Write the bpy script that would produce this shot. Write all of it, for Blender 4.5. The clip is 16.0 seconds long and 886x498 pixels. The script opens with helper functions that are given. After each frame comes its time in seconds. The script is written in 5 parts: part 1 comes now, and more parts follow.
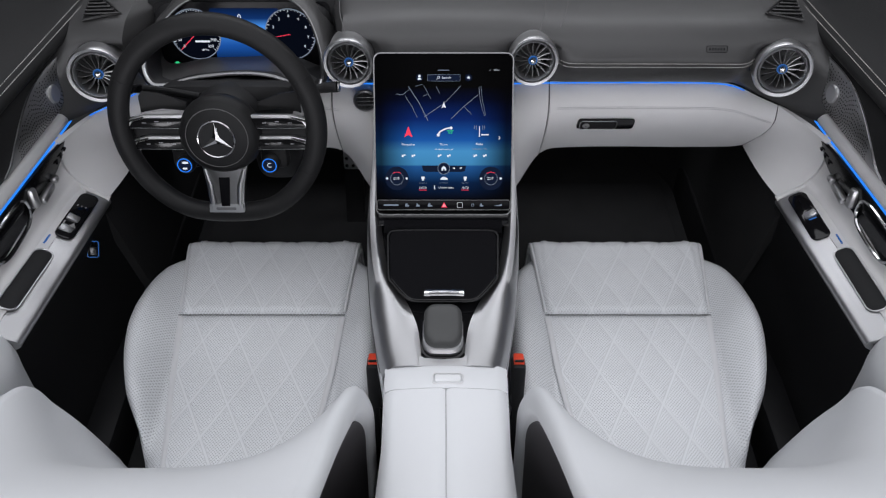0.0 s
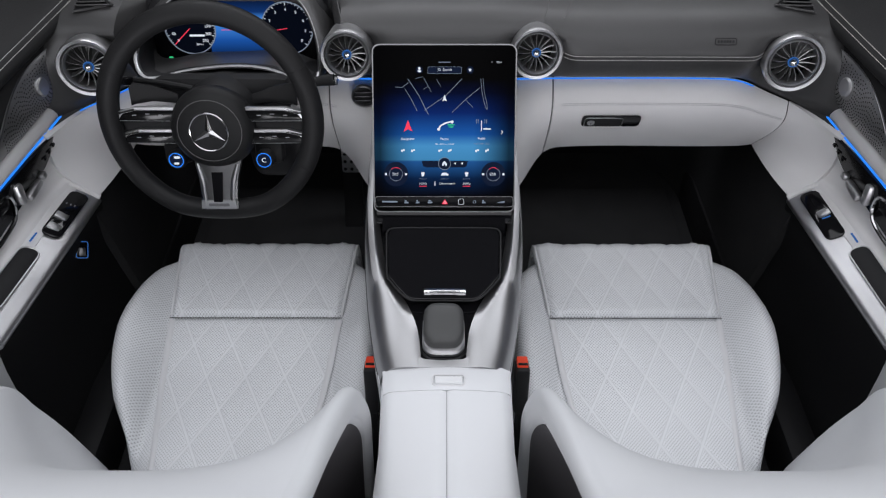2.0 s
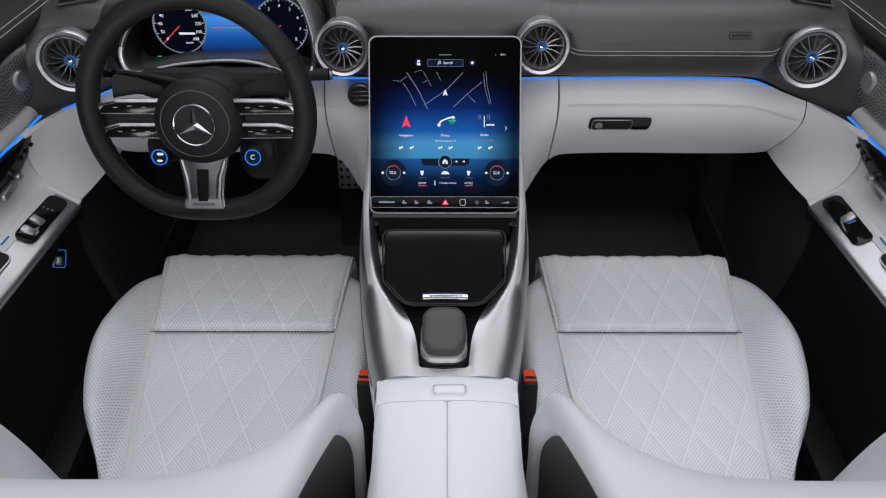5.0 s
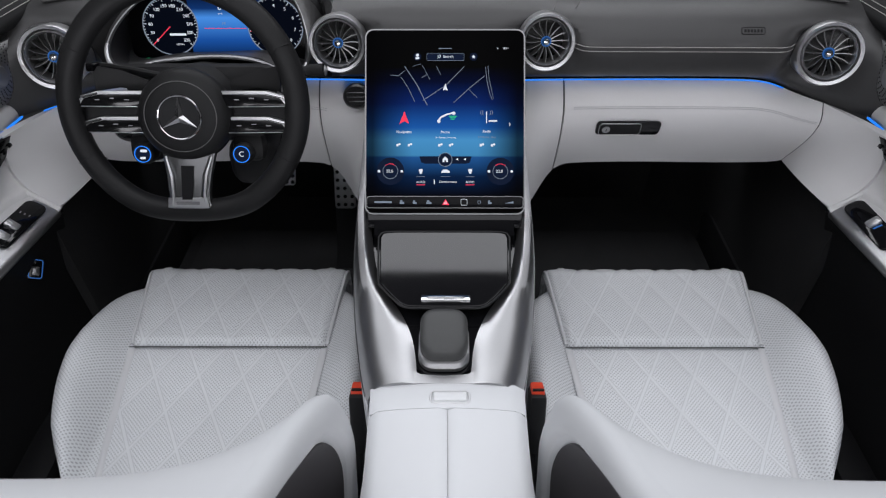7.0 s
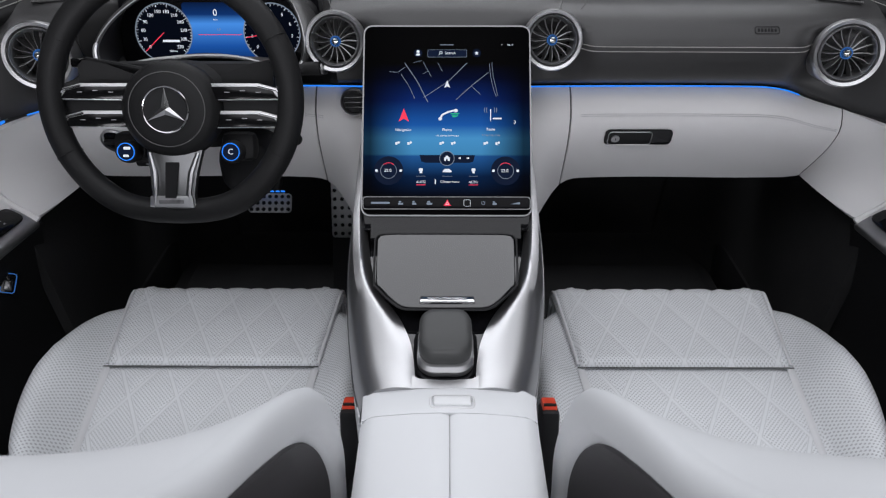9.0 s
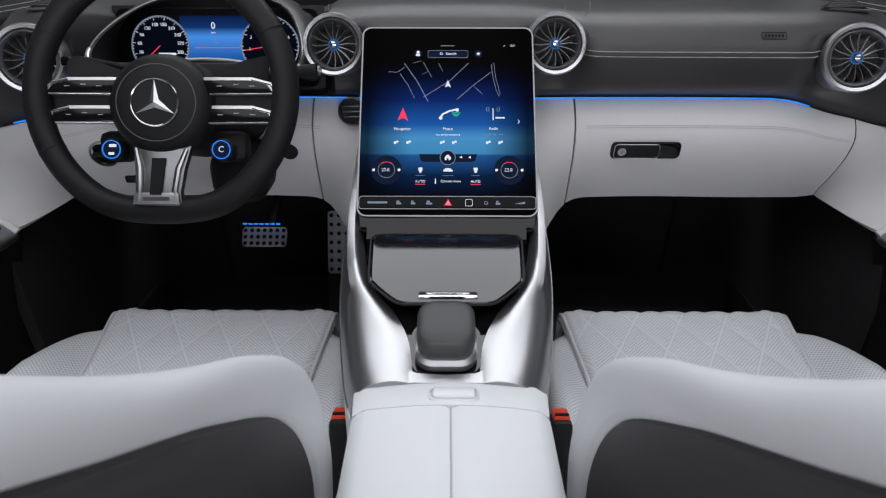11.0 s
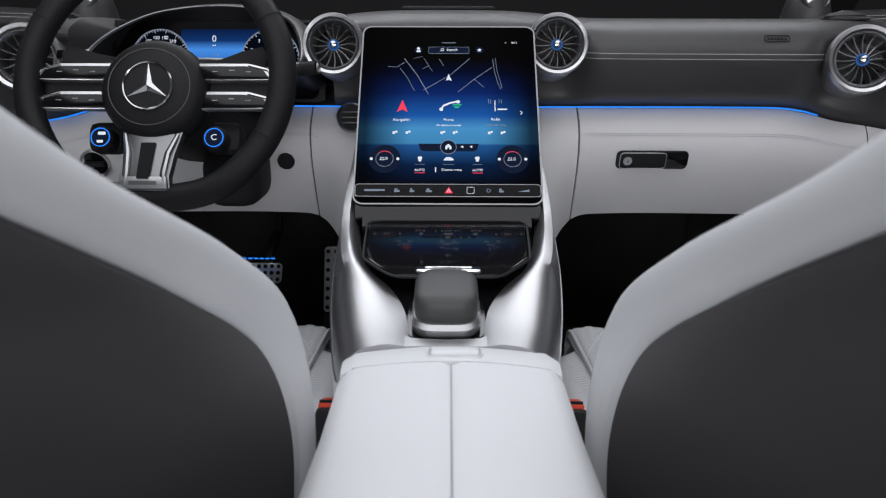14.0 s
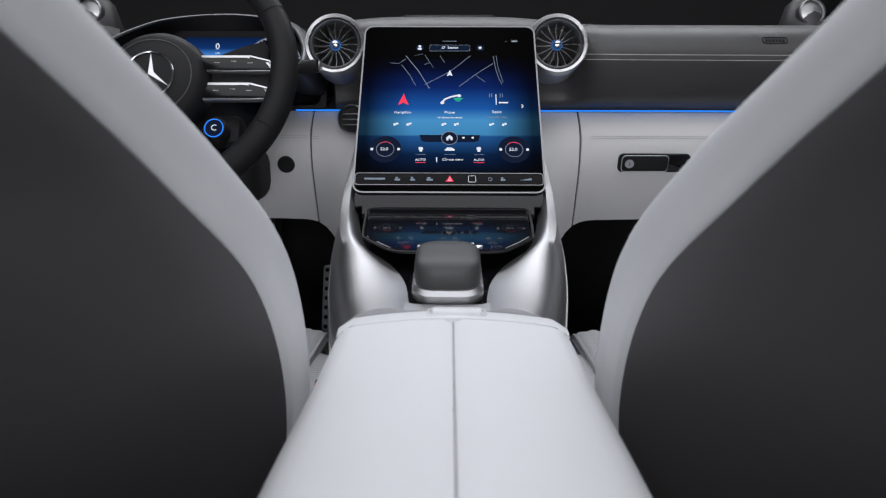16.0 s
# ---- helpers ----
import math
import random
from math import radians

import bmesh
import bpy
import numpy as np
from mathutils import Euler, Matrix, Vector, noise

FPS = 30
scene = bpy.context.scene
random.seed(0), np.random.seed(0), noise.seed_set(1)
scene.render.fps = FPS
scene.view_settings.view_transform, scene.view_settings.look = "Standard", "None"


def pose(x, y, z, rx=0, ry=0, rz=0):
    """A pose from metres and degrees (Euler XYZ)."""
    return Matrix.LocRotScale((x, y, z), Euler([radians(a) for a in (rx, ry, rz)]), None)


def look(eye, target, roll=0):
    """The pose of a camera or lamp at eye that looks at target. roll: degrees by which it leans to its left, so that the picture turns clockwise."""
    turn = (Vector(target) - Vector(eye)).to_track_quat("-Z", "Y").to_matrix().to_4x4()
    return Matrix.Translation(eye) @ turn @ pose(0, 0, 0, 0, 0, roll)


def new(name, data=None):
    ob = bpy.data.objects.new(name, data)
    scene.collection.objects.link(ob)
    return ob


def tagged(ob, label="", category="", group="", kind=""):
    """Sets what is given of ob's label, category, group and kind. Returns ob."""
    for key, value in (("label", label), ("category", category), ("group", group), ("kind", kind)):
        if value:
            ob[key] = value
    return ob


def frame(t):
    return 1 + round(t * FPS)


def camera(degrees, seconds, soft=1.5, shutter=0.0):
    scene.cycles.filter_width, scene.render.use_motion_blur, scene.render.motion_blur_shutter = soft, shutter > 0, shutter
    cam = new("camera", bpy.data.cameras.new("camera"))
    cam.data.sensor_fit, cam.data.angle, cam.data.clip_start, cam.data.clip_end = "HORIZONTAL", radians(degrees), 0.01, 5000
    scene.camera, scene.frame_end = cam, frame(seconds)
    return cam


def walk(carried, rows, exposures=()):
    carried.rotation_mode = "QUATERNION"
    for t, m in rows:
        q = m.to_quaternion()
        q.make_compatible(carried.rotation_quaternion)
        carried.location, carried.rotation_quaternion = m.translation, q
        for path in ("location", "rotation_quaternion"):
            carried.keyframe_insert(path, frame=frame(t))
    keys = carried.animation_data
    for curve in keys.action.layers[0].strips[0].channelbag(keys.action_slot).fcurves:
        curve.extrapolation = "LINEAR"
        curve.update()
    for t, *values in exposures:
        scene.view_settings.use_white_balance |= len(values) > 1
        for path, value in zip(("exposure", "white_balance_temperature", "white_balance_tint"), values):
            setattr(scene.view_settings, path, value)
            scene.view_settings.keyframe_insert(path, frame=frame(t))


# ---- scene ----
cam = camera(66.7, 16.0, 1.2)
cam.data.dof.use_dof, cam.data.dof.focus_distance, cam.data.dof.aperture_fstop = True, 0.97, 9.0
METRES, EYE, TILT, LEAN, TURN = 0.75, 1.4, -49.7, 0.0, 0.0
ROWS = [
    (0.0, 0.0, 0.0, 0.0, -0.0, 0.0, 0.0),
    (0.5, 0.0001, 0.0129, -0.0091, -0.0, 0.24, 0.0),
    (1.0, -0.0, 0.0265, -0.0194, -0.01, 0.57, -0.02),
    (1.5, -0.0004, 0.0426, -0.0323, 0.0, 1.05, -0.03),
    (2.0, -0.0003, 0.0582, -0.0444, 0.04, 1.53, -0.05),
    (2.5, 0.0008, 0.0749, -0.0573, 0.08, 2.06, -0.08),
    (3.0, -0.0004, 0.0928, -0.0711, 0.05, 2.65, -0.09),
    (3.5, -0.0004, 0.1097, -0.0844, 0.07, 3.26, -0.11),
    (4.0, -0.0011, 0.1288, -0.1001, 0.06, 4.0, -0.11),
    (6.5, 0.0008, 0.2418, -0.1898, 0.09, 8.42, -0.1),
    (7.0, 0.0007, 0.2739, -0.2182, 0.11, 9.89, -0.11),
    (7.5, 0.0003, 0.3042, -0.2442, 0.12, 11.33, -0.13),
    (8.0, 0.0002, 0.3359, -0.2712, 0.14, 12.89, -0.16),
    (8.5, 0.0003, 0.3648, -0.2957, 0.17, 14.35, -0.18),
    (9.0, 0.0001, 0.3969, -0.3213, 0.19, 15.9, -0.2),
    (11.5, -0.0004, 0.5463, -0.4584, 0.17, 24.69, -0.32),
    (12.0, 0.0015, 0.5684, -0.4782, 0.2, 26.03, -0.35),
    (12.5, 0.0015, 0.5891, -0.4978, 0.18, 27.24, -0.35),
    (13.0, 0.0008, 0.6138, -0.5206, 0.16, 28.64, -0.36),
    (13.5, 0.0003, 0.6399, -0.5444, 0.17, 30.09, -0.36),
    (14.0, 0.0017, 0.6704, -0.5727, 0.21, 31.8, -0.44),
    (14.5, -0.0001, 0.6965, -0.5975, 0.17, 33.3, -0.41),
    (15.0, 0.0004, 0.7211, -0.6205, 0.21, 34.74, -0.42),
    (15.5, 0.0009, 0.7414, -0.639, 0.23, 35.92, -0.45),
    (16.0, 0.0002, 0.754, -0.6548, 0.19, 36.79, -0.46),
]
walk(cam, [(t, pose(0, 0, EYE, TILT, LEAN, TURN) @ pose(METRES * x, METRES * y, METRES * z, 90 + pitch, roll, yaw)) for t, x, y, z, yaw, pitch, roll in ROWS])

# ---------------------------------------------------------------- light
world = bpy.data.worlds.new("studio")
world.use_nodes = True
world.node_tree.nodes["Background"].inputs[0].default_value = (0.5, 0.53, 0.58, 1)
world.node_tree.nodes["Background"].inputs[1].default_value = 0.055
scene.world = world
scene.view_settings.exposure = 0.0


def softbox(name, size_x, size_y, m, watts, colour):
    lamp = bpy.data.lights.new(name, "AREA")
    lamp.shape, lamp.size, lamp.size_y, lamp.energy, lamp.color = "RECTANGLE", size_x, size_y, watts, colour
    ob = new(name, lamp)
    ob.matrix_world = m
    return ob


softbox("studio_softbox", 3.4, 0.85, look((0, 2.46, 2.68), (0, 0.7, 0.5)), 46, (0.93, 0.945, 1.0))
softbox("studio_top_light", 5.0, 4.0, pose(0, -0.65, 3.5), 116, (0.93, 0.945, 1.0))
# unseen rear lamp, added as fill for the dash face and seat shells
softbox("rear_fill_light", 4.4, 1.1, look((0, -3.6, 1.3), (0, 0.9, 0.6)), 138, (0.95, 0.945, 1.0))


# ---------------------------------------------------------------- materials
def node_mat(name):
    mat = bpy.data.materials.new(name)
    mat.use_nodes = True
    nt = mat.node_tree
    return mat, nt, nt.nodes["Principled BSDF"]


def surface(name, colour, rough=0.5, metal=0.0, grain=0.0, grain_scale=600.0, vary=0.12, vary_scale=9.0, rough_vary=0.1, coat=0.0, spec=0.5, stretch=None):
    """A surface with two scales of variation: broad tone and wear, and a fine grain that also lifts the relief."""
    mat, nt, b = node_mat(name)
    tc = nt.nodes.new("ShaderNodeTexCoord")
    src = tc.outputs["Object"]
    if stretch:
        mp = nt.nodes.new("ShaderNodeMapping")
        mp.inputs["Scale"].default_value = stretch
        nt.links.new(src, mp.inputs[0])
        src = mp.outputs[0]
    broad = nt.nodes.new("ShaderNodeTexNoise")
    broad.inputs["Scale"].default_value, broad.inputs["Detail"].default_value = vary_scale, 5
    nt.links.new(src, broad.inputs["Vector"])
    fine = nt.nodes.new("ShaderNodeTexNoise")
    fine.inputs["Scale"].default_value, fine.inputs["Detail"].default_value = grain_scale, 3
    nt.links.new(src, fine.inputs["Vector"])
    mix = nt.nodes.new("ShaderNodeMix")
    mix.data_type = "RGBA"
    mix.inputs["A"].default_value = (*[c * (1 - vary) for c in colour], 1)
    mix.inputs["B"].default_value = (*[min(1, c * (1 + vary)) for c in colour], 1)
    nt.links.new(broad.outputs["Fac"], mix.inputs["Factor"])
    nt.links.new(mix.outputs["Result"], b.inputs["Base Color"])
    mr = nt.nodes.new("ShaderNodeMapRange")
    mr.inputs["To Min"].default_value, mr.inputs["To Max"].default_value = max(0.02, rough - rough_vary), min(1, rough + rough_vary)
    nt.links.new(broad.outputs["Fac"], mr.inputs["Value"])
    nt.links.new(mr.outputs[0], b.inputs["Roughness"])
    b.inputs["Metallic"].default_value = metal
    b.inputs["Coat Weight"].default_value = coat
    b.inputs["Coat Roughness"].default_value = 0.04
    b.inputs["Specular IOR Level"].default_value = spec
    if grain:
        bump = nt.nodes.new("ShaderNodeBump")
        bump.inputs["Strength"].default_value, bump.inputs["Distance"].default_value = grain, 0.0006
        nt.links.new(fine.outputs["Fac"], bump.inputs["Height"])
        nt.links.new(bump.outputs[0], b.inputs["Normal"])
    return mat


def perforated(name, colour, pitch, axes=("X", "Y"), hole=0.3, dark=0.72, quilt=None):
    """Leather with a fine grid of punched holes; quilt: half sizes of diamonds whose seams stay unpunched, with a row of thread on each side."""
    mat = surface(name, colour, 0.55, grain=0.25)
    nt = mat.node_tree
    b = nt.nodes["Principled BSDF"]
    tc = nt.nodes.new("ShaderNodeTexCoord")
    sep = nt.nodes.new("ShaderNodeSeparateXYZ")
    nt.links.new(tc.outputs["Object"], sep.inputs[0])

    def op(kind, a, c=None):
        n = nt.nodes.new("ShaderNodeMath")
        n.operation = kind
        for i, v in enumerate((a, c)):
            if v is None:
                continue
            if isinstance(v, (int, float)):
                n.inputs[i].default_value = v
            else:
                nt.links.new(v, n.inputs[i])
        return n.outputs[0]
    u, v = sep.outputs[axes[0]], sep.outputs[axes[1]]
    s, d = op("ADD", u, v), op("SUBTRACT", u, v)
    cs = op("SINE", op("MULTIPLY", s, math.pi / pitch))
    cd = op("SINE", op("MULTIPLY", d, math.pi / pitch))
    prod = op("ABSOLUTE", op("MULTIPLY", cs, cd))
    mask = op("GREATER_THAN", prod, 1 - hole)
    mix = nt.nodes.new("ShaderNodeMix")
    mix.data_type = "RGBA"
    old = b.inputs["Base Color"].links[0].from_socket
    nt.links.new(old, mix.inputs["A"])
    mix.inputs["B"].default_value = (*[c * dark for c in colour], 1)
    if quilt:
        a, c = op("DIVIDE", u, quilt[0]), op("DIVIDE", op("ADD", v, quilt[2]), quilt[1])
        near = None
        for q in (op("MULTIPLY", op("ADD", a, c), 0.5), op("MULTIPLY", op("SUBTRACT", a, c), 0.5)):
            q = op("ABSOLUTE", op("SUBTRACT", q, op("ROUND", q)))
            near = q if near is None else op("MINIMUM", near, q)
        mask = op("MULTIPLY", mask, op("GREATER_THAN", near, 0.065))
        thread = op("LESS_THAN", op("ABSOLUTE", op("SUBTRACT", near, 0.045)), 0.012)
        sew = nt.nodes.new("ShaderNodeMix")
        sew.data_type = "RGBA"
        nt.links.new(old, sew.inputs["A"])
        sew.inputs["B"].default_value = (*[k * 0.8 for k in colour], 1)
        nt.links.new(thread, sew.inputs["Factor"])
        nt.links.new(sew.outputs["Result"], mix.inputs["A"])
    nt.links.new(mask, mix.inputs["Factor"])
    nt.links.new(mix.outputs["Result"], b.inputs["Base Color"])
    return mat


def glow(name, colour, strength):
    mat, nt, b = node_mat(name)
    b.inputs["Base Color"].default_value = (*[c * 0.05 for c in colour], 1)
    b.inputs["Emission Color"].default_value = (*colour, 1)
    b.inputs["Emission Strength"].default_value = strength
    b.inputs["Roughness"].default_value = 0.4
    b.inputs["Specular IOR Level"].default_value = 0.0
    return mat


def display(name, stops, lo, hi, axis="Y", strength=1.0, side=0.0):
    """A lit screen: colour stops up its height between lo and hi; side fades it to the left and right beyond that half width."""
    mat, nt, b = node_mat(name)
    tc = nt.nodes.new("ShaderNodeTexCoord")
    sep = nt.nodes.new("ShaderNodeSeparateXYZ")
    nt.links.new(tc.outputs["Object"], sep.inputs[0])
    mr = nt.nodes.new("ShaderNodeMapRange")
    mr.inputs["From Min"].default_value, mr.inputs["From Max"].default_value = lo, hi
    nt.links.new(sep.outputs[axis], mr.inputs["Value"])
    ramp = nt.nodes.new("ShaderNodeValToRGB")
    el = ramp.color_ramp.elements
    while len(el) < len(stops):
        el.new(0.5)
    for e, (p, c) in zip(el, stops):
        e.position, e.color = p, (*c, 1)
    nt.links.new(mr.outputs[0], ramp.inputs[0])
    out = ramp.outputs[0]
    if side:
        ab = nt.nodes.new("ShaderNodeMath")
        ab.operation = "ABSOLUTE"
        nt.links.new(sep.outputs["X"], ab.inputs[0])
        fade = nt.nodes.new("ShaderNodeMapRange")
        fade.inputs["From Min"].default_value, fade.inputs["From Max"].default_value = side * 0.45, side
        fade.inputs["To Min"].default_value, fade.inputs["To Max"].default_value = 1, 0.1
        nt.links.new(ab.outputs[0], fade.inputs["Value"])
        mul = nt.nodes.new("ShaderNodeMix")
        mul.data_type = "RGBA"
        mul.inputs["A"].default_value = (0, 0, 0, 1)
        nt.links.new(out, mul.inputs["B"])
        nt.links.new(fade.outputs[0], mul.inputs["Factor"])
        out = mul.outputs["Result"]
    nt.links.new(out, b.inputs["Emission Color"])
    b.inputs["Emission Strength"].default_value = strength
    b.inputs["Base Color"].default_value = (0.002, 0.002, 0.0022, 1)
    b.inputs["Roughness"].default_value = 0.12
    b.inputs["Specular IOR Level"].default_value = 0.0
    return mat


CREAM = surface("cream_leather", (0.64, 0.65, 0.665), 0.6, grain=0.3, grain_scale=900, vary=0.04, spec=0.3)
CREAM_DASH = surface("cream_dash_leather", (0.68, 0.67, 0.67), 0.5, grain=0.3, grain_scale=900, vary=0.03)
PERF = perforated("perforated_cream_leather", (0.67, 0.68, 0.695), 0.0060, hole=0.36, dark=0.62)
QUILTED = perforated("quilted_perforated_leather", (0.68, 0.69, 0.705), 0.0060, hole=0.36, dark=0.62, quilt=(0.036, 0.065, 0.6))
PIPING = surface("cream_piping", (0.6, 0.6, 0.61), 0.5, grain=0.2, vary=0.04)
THREAD = surface("grey_thread", (0.42, 0.42, 0.43), 0.8, vary=0.1)
THREAD_DARK = surface("pale_thread", (0.45, 0.44, 0.42), 0.8, vary=0.1)
# dark colour standing for the shade inside seams and panel gaps
SEAM = surface("seam_shadow_gap", (0.1, 0.1, 0.1), 0.9)
LEATHER = surface("dark_grey_leather", (0.034, 0.0335, 0.034), 0.42, grain=0.5, grain_scale=700, vary=0.12, spec=0.5)
WHEEL_LEATHER = surface("black_wheel_leather", (0.011, 0.011, 0.0115), 0.5, grain=0.5, grain_scale=700, vary=0.1, spec=0.2)
SHELL = surface("dark_grey_seat_shell", (0.053, 0.050, 0.053), 0.5, grain=0.3, grain_scale=900, vary=0.1)
GLOSS = surface("piano_black", (0.006, 0.006, 0.007), 0.05, rough_vary=0.02, vary=0.1, spec=0.34)
MATT = surface("matt_black_plastic", (0.012, 0.012, 0.013), 0.55, grain=0.3, vary=0.15, spec=0.22)
CARPET = surface("black_carpet", (0.03, 0.03, 0.031), 0.95, grain=1.0, grain_scale=350, vary=0.3, spec=0.1)
SILVER = surface("satin_silver", (0.42, 0.42, 0.428), 0.38, 1.0, grain=0.08, grain_scale=1200, vary=0.05, rough_vary=0.05)
CHROME = surface("bright_chrome", (0.5, 0.5, 0.508), 0.14, 1.0, vary=0.03, rough_vary=0.03)
DARK_METAL = surface("dark_brushed_metal", (0.2, 0.2, 0.205), 0.3, 1.0, grain=0.2, vary=0.1)
GRILLE = surface("grey_metal_grille", (0.42, 0.42, 0.425), 0.42, 1.0, grain=0.1, vary=0.1)
STEEL = surface("stainless_pedal_steel", (0.6, 0.6, 0.61), 0.5, 0.8, grain=0.2, vary=0.06)
RED_PLASTIC = surface("red_buckle_plastic", (0.75, 0.06, 0.02), 0.4, vary=0.05)
# mid grey for the added walls and ceiling, so that they reflect fill
STUDIO = surface("studio_bounce_grey", (0.3, 0.3, 0.3), 0.8, vary=0.2, vary_scale=1.5)
# added near-black backdrop, so the view past the dash stays dark
STUDIO_DARK = surface("studio_dark_backdrop", (0.03, 0.03, 0.031), 0.9, vary=0.3, vary_scale=1.5)
STUDIO_FLOOR = surface("studio_black_floor", (0.015, 0.015, 0.016), 0.6, vary=0.2, vary_scale=1.5)
EDGE_METAL = surface("grey_edge_metal", (0.22, 0.22, 0.225), 0.35, 1.0, vary=0.05)
GLASSY = surface("smoked_black_plastic", (0.005, 0.005, 0.0055), 0.14, vary=0.2, spec=0.3)
SELECTOR = surface("soft_touch_grey", (0.036, 0.037, 0.037), 0.5, grain=0.3, vary=0.08)
CATCH = surface("pale_satin_button", (0.62, 0.63, 0.64), 0.35, vary=0.03)
SCREEN_OFF = surface("unlit_display_glass", (0.004, 0.004, 0.005), 0.2, vary=0.1, spec=0.08)
DOOR_LEATHER = surface("black_door_leather", (0.013, 0.013, 0.0135), 0.6, grain=0.5, grain_scale=700, vary=0.1, spec=0.22)
VENT_SILVER = surface("brushed_vent_silver", (0.58, 0.58, 0.588), 0.38, 1.0, grain=0.15, grain_scale=1500, vary=0.06)
BLUE = glow("blue_ambient_light", (0.025, 0.24, 1.0), 1.05)
BLUE_SOFT = glow("soft_blue_light", (0.08, 0.3, 0.9), 0.35)
WHITE_UI = glow("white_display_mark", (0.85, 0.9, 1.0), 0.85)
GREY_UI = glow("grey_display_mark", (0.35, 0.42, 0.55), 0.55)
BUTTON_MARK = surface("pale_button_print", (0.25, 0.25, 0.26), 0.5)
RED_UI = glow("red_display_mark", (1.0, 0.06, 0.12), 0.9)
GREEN_UI = glow("green_display_mark", (0.05, 0.8, 0.3), 0.7)
DARK_UI = glow("dark_display_panel", (0.012, 0.02, 0.05), 0.6)
SCREEN = display("touchscreen_picture", [(0.0, (0.001, 0.001, 0.001)), (0.09, (0.001, 0.001, 0.002)), (0.2, (0.002, 0.013, 0.05)), (0.305, (0.014, 0.085, 0.27)), (0.315, (0.05, 0.23, 0.46)), (0.40, (0.06, 0.27, 0.55)), (0.47, (0.01, 0.09, 0.36)), (0.6, (0.003, 0.017, 0.12)), (0.72, (0.001, 0.003, 0.02)), (0.8, (0.001, 0.001, 0.001))], -0.136, 0.136, side=0.108)
CLUSTER = display("instrument_picture", [(0.0, (0.001, 0.002, 0.01)), (0.3, (0.01, 0.08, 0.35)), (0.62, (0.06, 0.26, 0.75)), (0.75, (0.004, 0.03, 0.14)), (1.0, (0.001, 0.001, 0.002))], -0.055, 0.055)


# ---------------------------------------------------------------- shape helpers
WORLD = {}
ID = Matrix.Identity(4)


def thing(name, at, label, category, group="", kind=""):
    """An empty at the base of a thing; at: a place or a pose."""
    m = at if isinstance(at, Matrix) else Matrix.Translation(at)
    ob = new(name)
    ob.empty_display_size = 0.05
    ob.matrix_world = m
    WORLD[ob] = m
    return tagged(ob, label, category, group, kind)


def to_mesh(name, bm, mat, smooth=True, angle=35):
    bmesh.ops.recalc_face_normals(bm, faces=bm.faces[:])
    me = bpy.data.meshes.new(name)
    bm.to_mesh(me)
    bm.free()
    me.materials.append(mat)
    if smooth:
        for p in me.polygons:
            p.use_smooth = True
        me.set_sharp_from_angle(angle=radians(angle))
    return me


def part(name, bm, mat, parent, label="", local=False, smooth=True, angle=35):
    """Links a bmesh as one mesh under a thing or a part; its points are in the world, or in the thing's own space."""
    if not local:
        bm.transform(WORLD[parent].inverted())
    ob = new(name, to_mesh(name, bm, mat, smooth, angle))
    ob.parent = parent
    WORLD[ob] = WORLD[parent]
    return tagged(ob, label)


def solid(name, bm, mat, label, category, kind="", group="", angle=35):
    """A thing of one mesh."""
    ob = new(name, to_mesh(name, bm, mat, True, angle))
    WORLD[ob] = ID
    return tagged(ob, label, category, group, kind)


def join(*bms):
    out = bms[0]
    for b in bms[1:]:
        me = bpy.data.meshes.new("tmp")
        b.to_mesh(me)
        b.free()
        out.from_mesh(me)
        bpy.data.meshes.remove(me)
    return out


def rbox(sx, sy, sz, r=0.004, m=ID, seg=2):
    bm = bmesh.new()
    bmesh.ops.create_cube(bm, size=1.0, matrix=Matrix.Diagonal((sx, sy, sz, 1)))
    r = min(r, 0.49 * min(sx, sy, sz))
    if r > 0:
        bmesh.ops.bevel(bm, geom=bm.edges[:] + bm.verts[:], offset=r, segments=seg, profile=0.5, affect="EDGES")
    bm.transform(m)
    return bm


def loft(rings, caps=True, closed=True):
    bm = bmesh.new()
    vs = [[bm.verts.new(p) for p in r] for r in rings]
    n = len(vs[0])
    for a, b in zip(vs, vs[1:]):
        for i in range(n if closed else n - 1):
            j = (i + 1) % n
            bm.faces.new((a[i], a[j], b[j], b[i]))
    if caps:
        bm.faces.new(vs[0][::-1])
        bm.faces.new(vs[-1])
    return bm


def lathe(profile, seg=48, m=ID, closed=False):
    """Turns (radius, height) points round z."""
    rings = []
    for r, h in profile:
        rings.append([(r * math.cos(2 * math.pi * i / seg), r * math.sin(2 * math.pi * i / seg), h) for i in range(seg)])
    if closed:
        rings.append(rings[0])
    bm = loft(rings, caps=not closed)
    if closed:
        bmesh.ops.remove_doubles(bm, verts=bm.verts[:], dist=1e-6)
    bm.transform(m)
    return bm


def smooth_line(pts, n=8, closed=False):
    """A curve through the points (Catmull-Rom)."""
    pts = [Vector(p) for p in pts]
    out, k = [], len(pts)
    for i in range(k if closed else k - 1):
        p0 = pts[(i - 1) % k] if closed or i > 0 else pts[0] * 2 - pts[1]
        p1, p2 = pts[i], pts[(i + 1) % k]
        p3 = pts[(i + 2) % k] if closed or i + 2 < k else p2 * 2 - p1
        for j in range(n):
            t = j / n
            out.append(0.5 * ((2 * p1) + (p2 - p0) * t + (2 * p0 - 5 * p1 + 4 * p2 - p3) * t * t + (3 * p1 - p0 - 3 * p2 + p3) * t ** 3))
    if not closed:
        out.append(pts[-1])
    return out


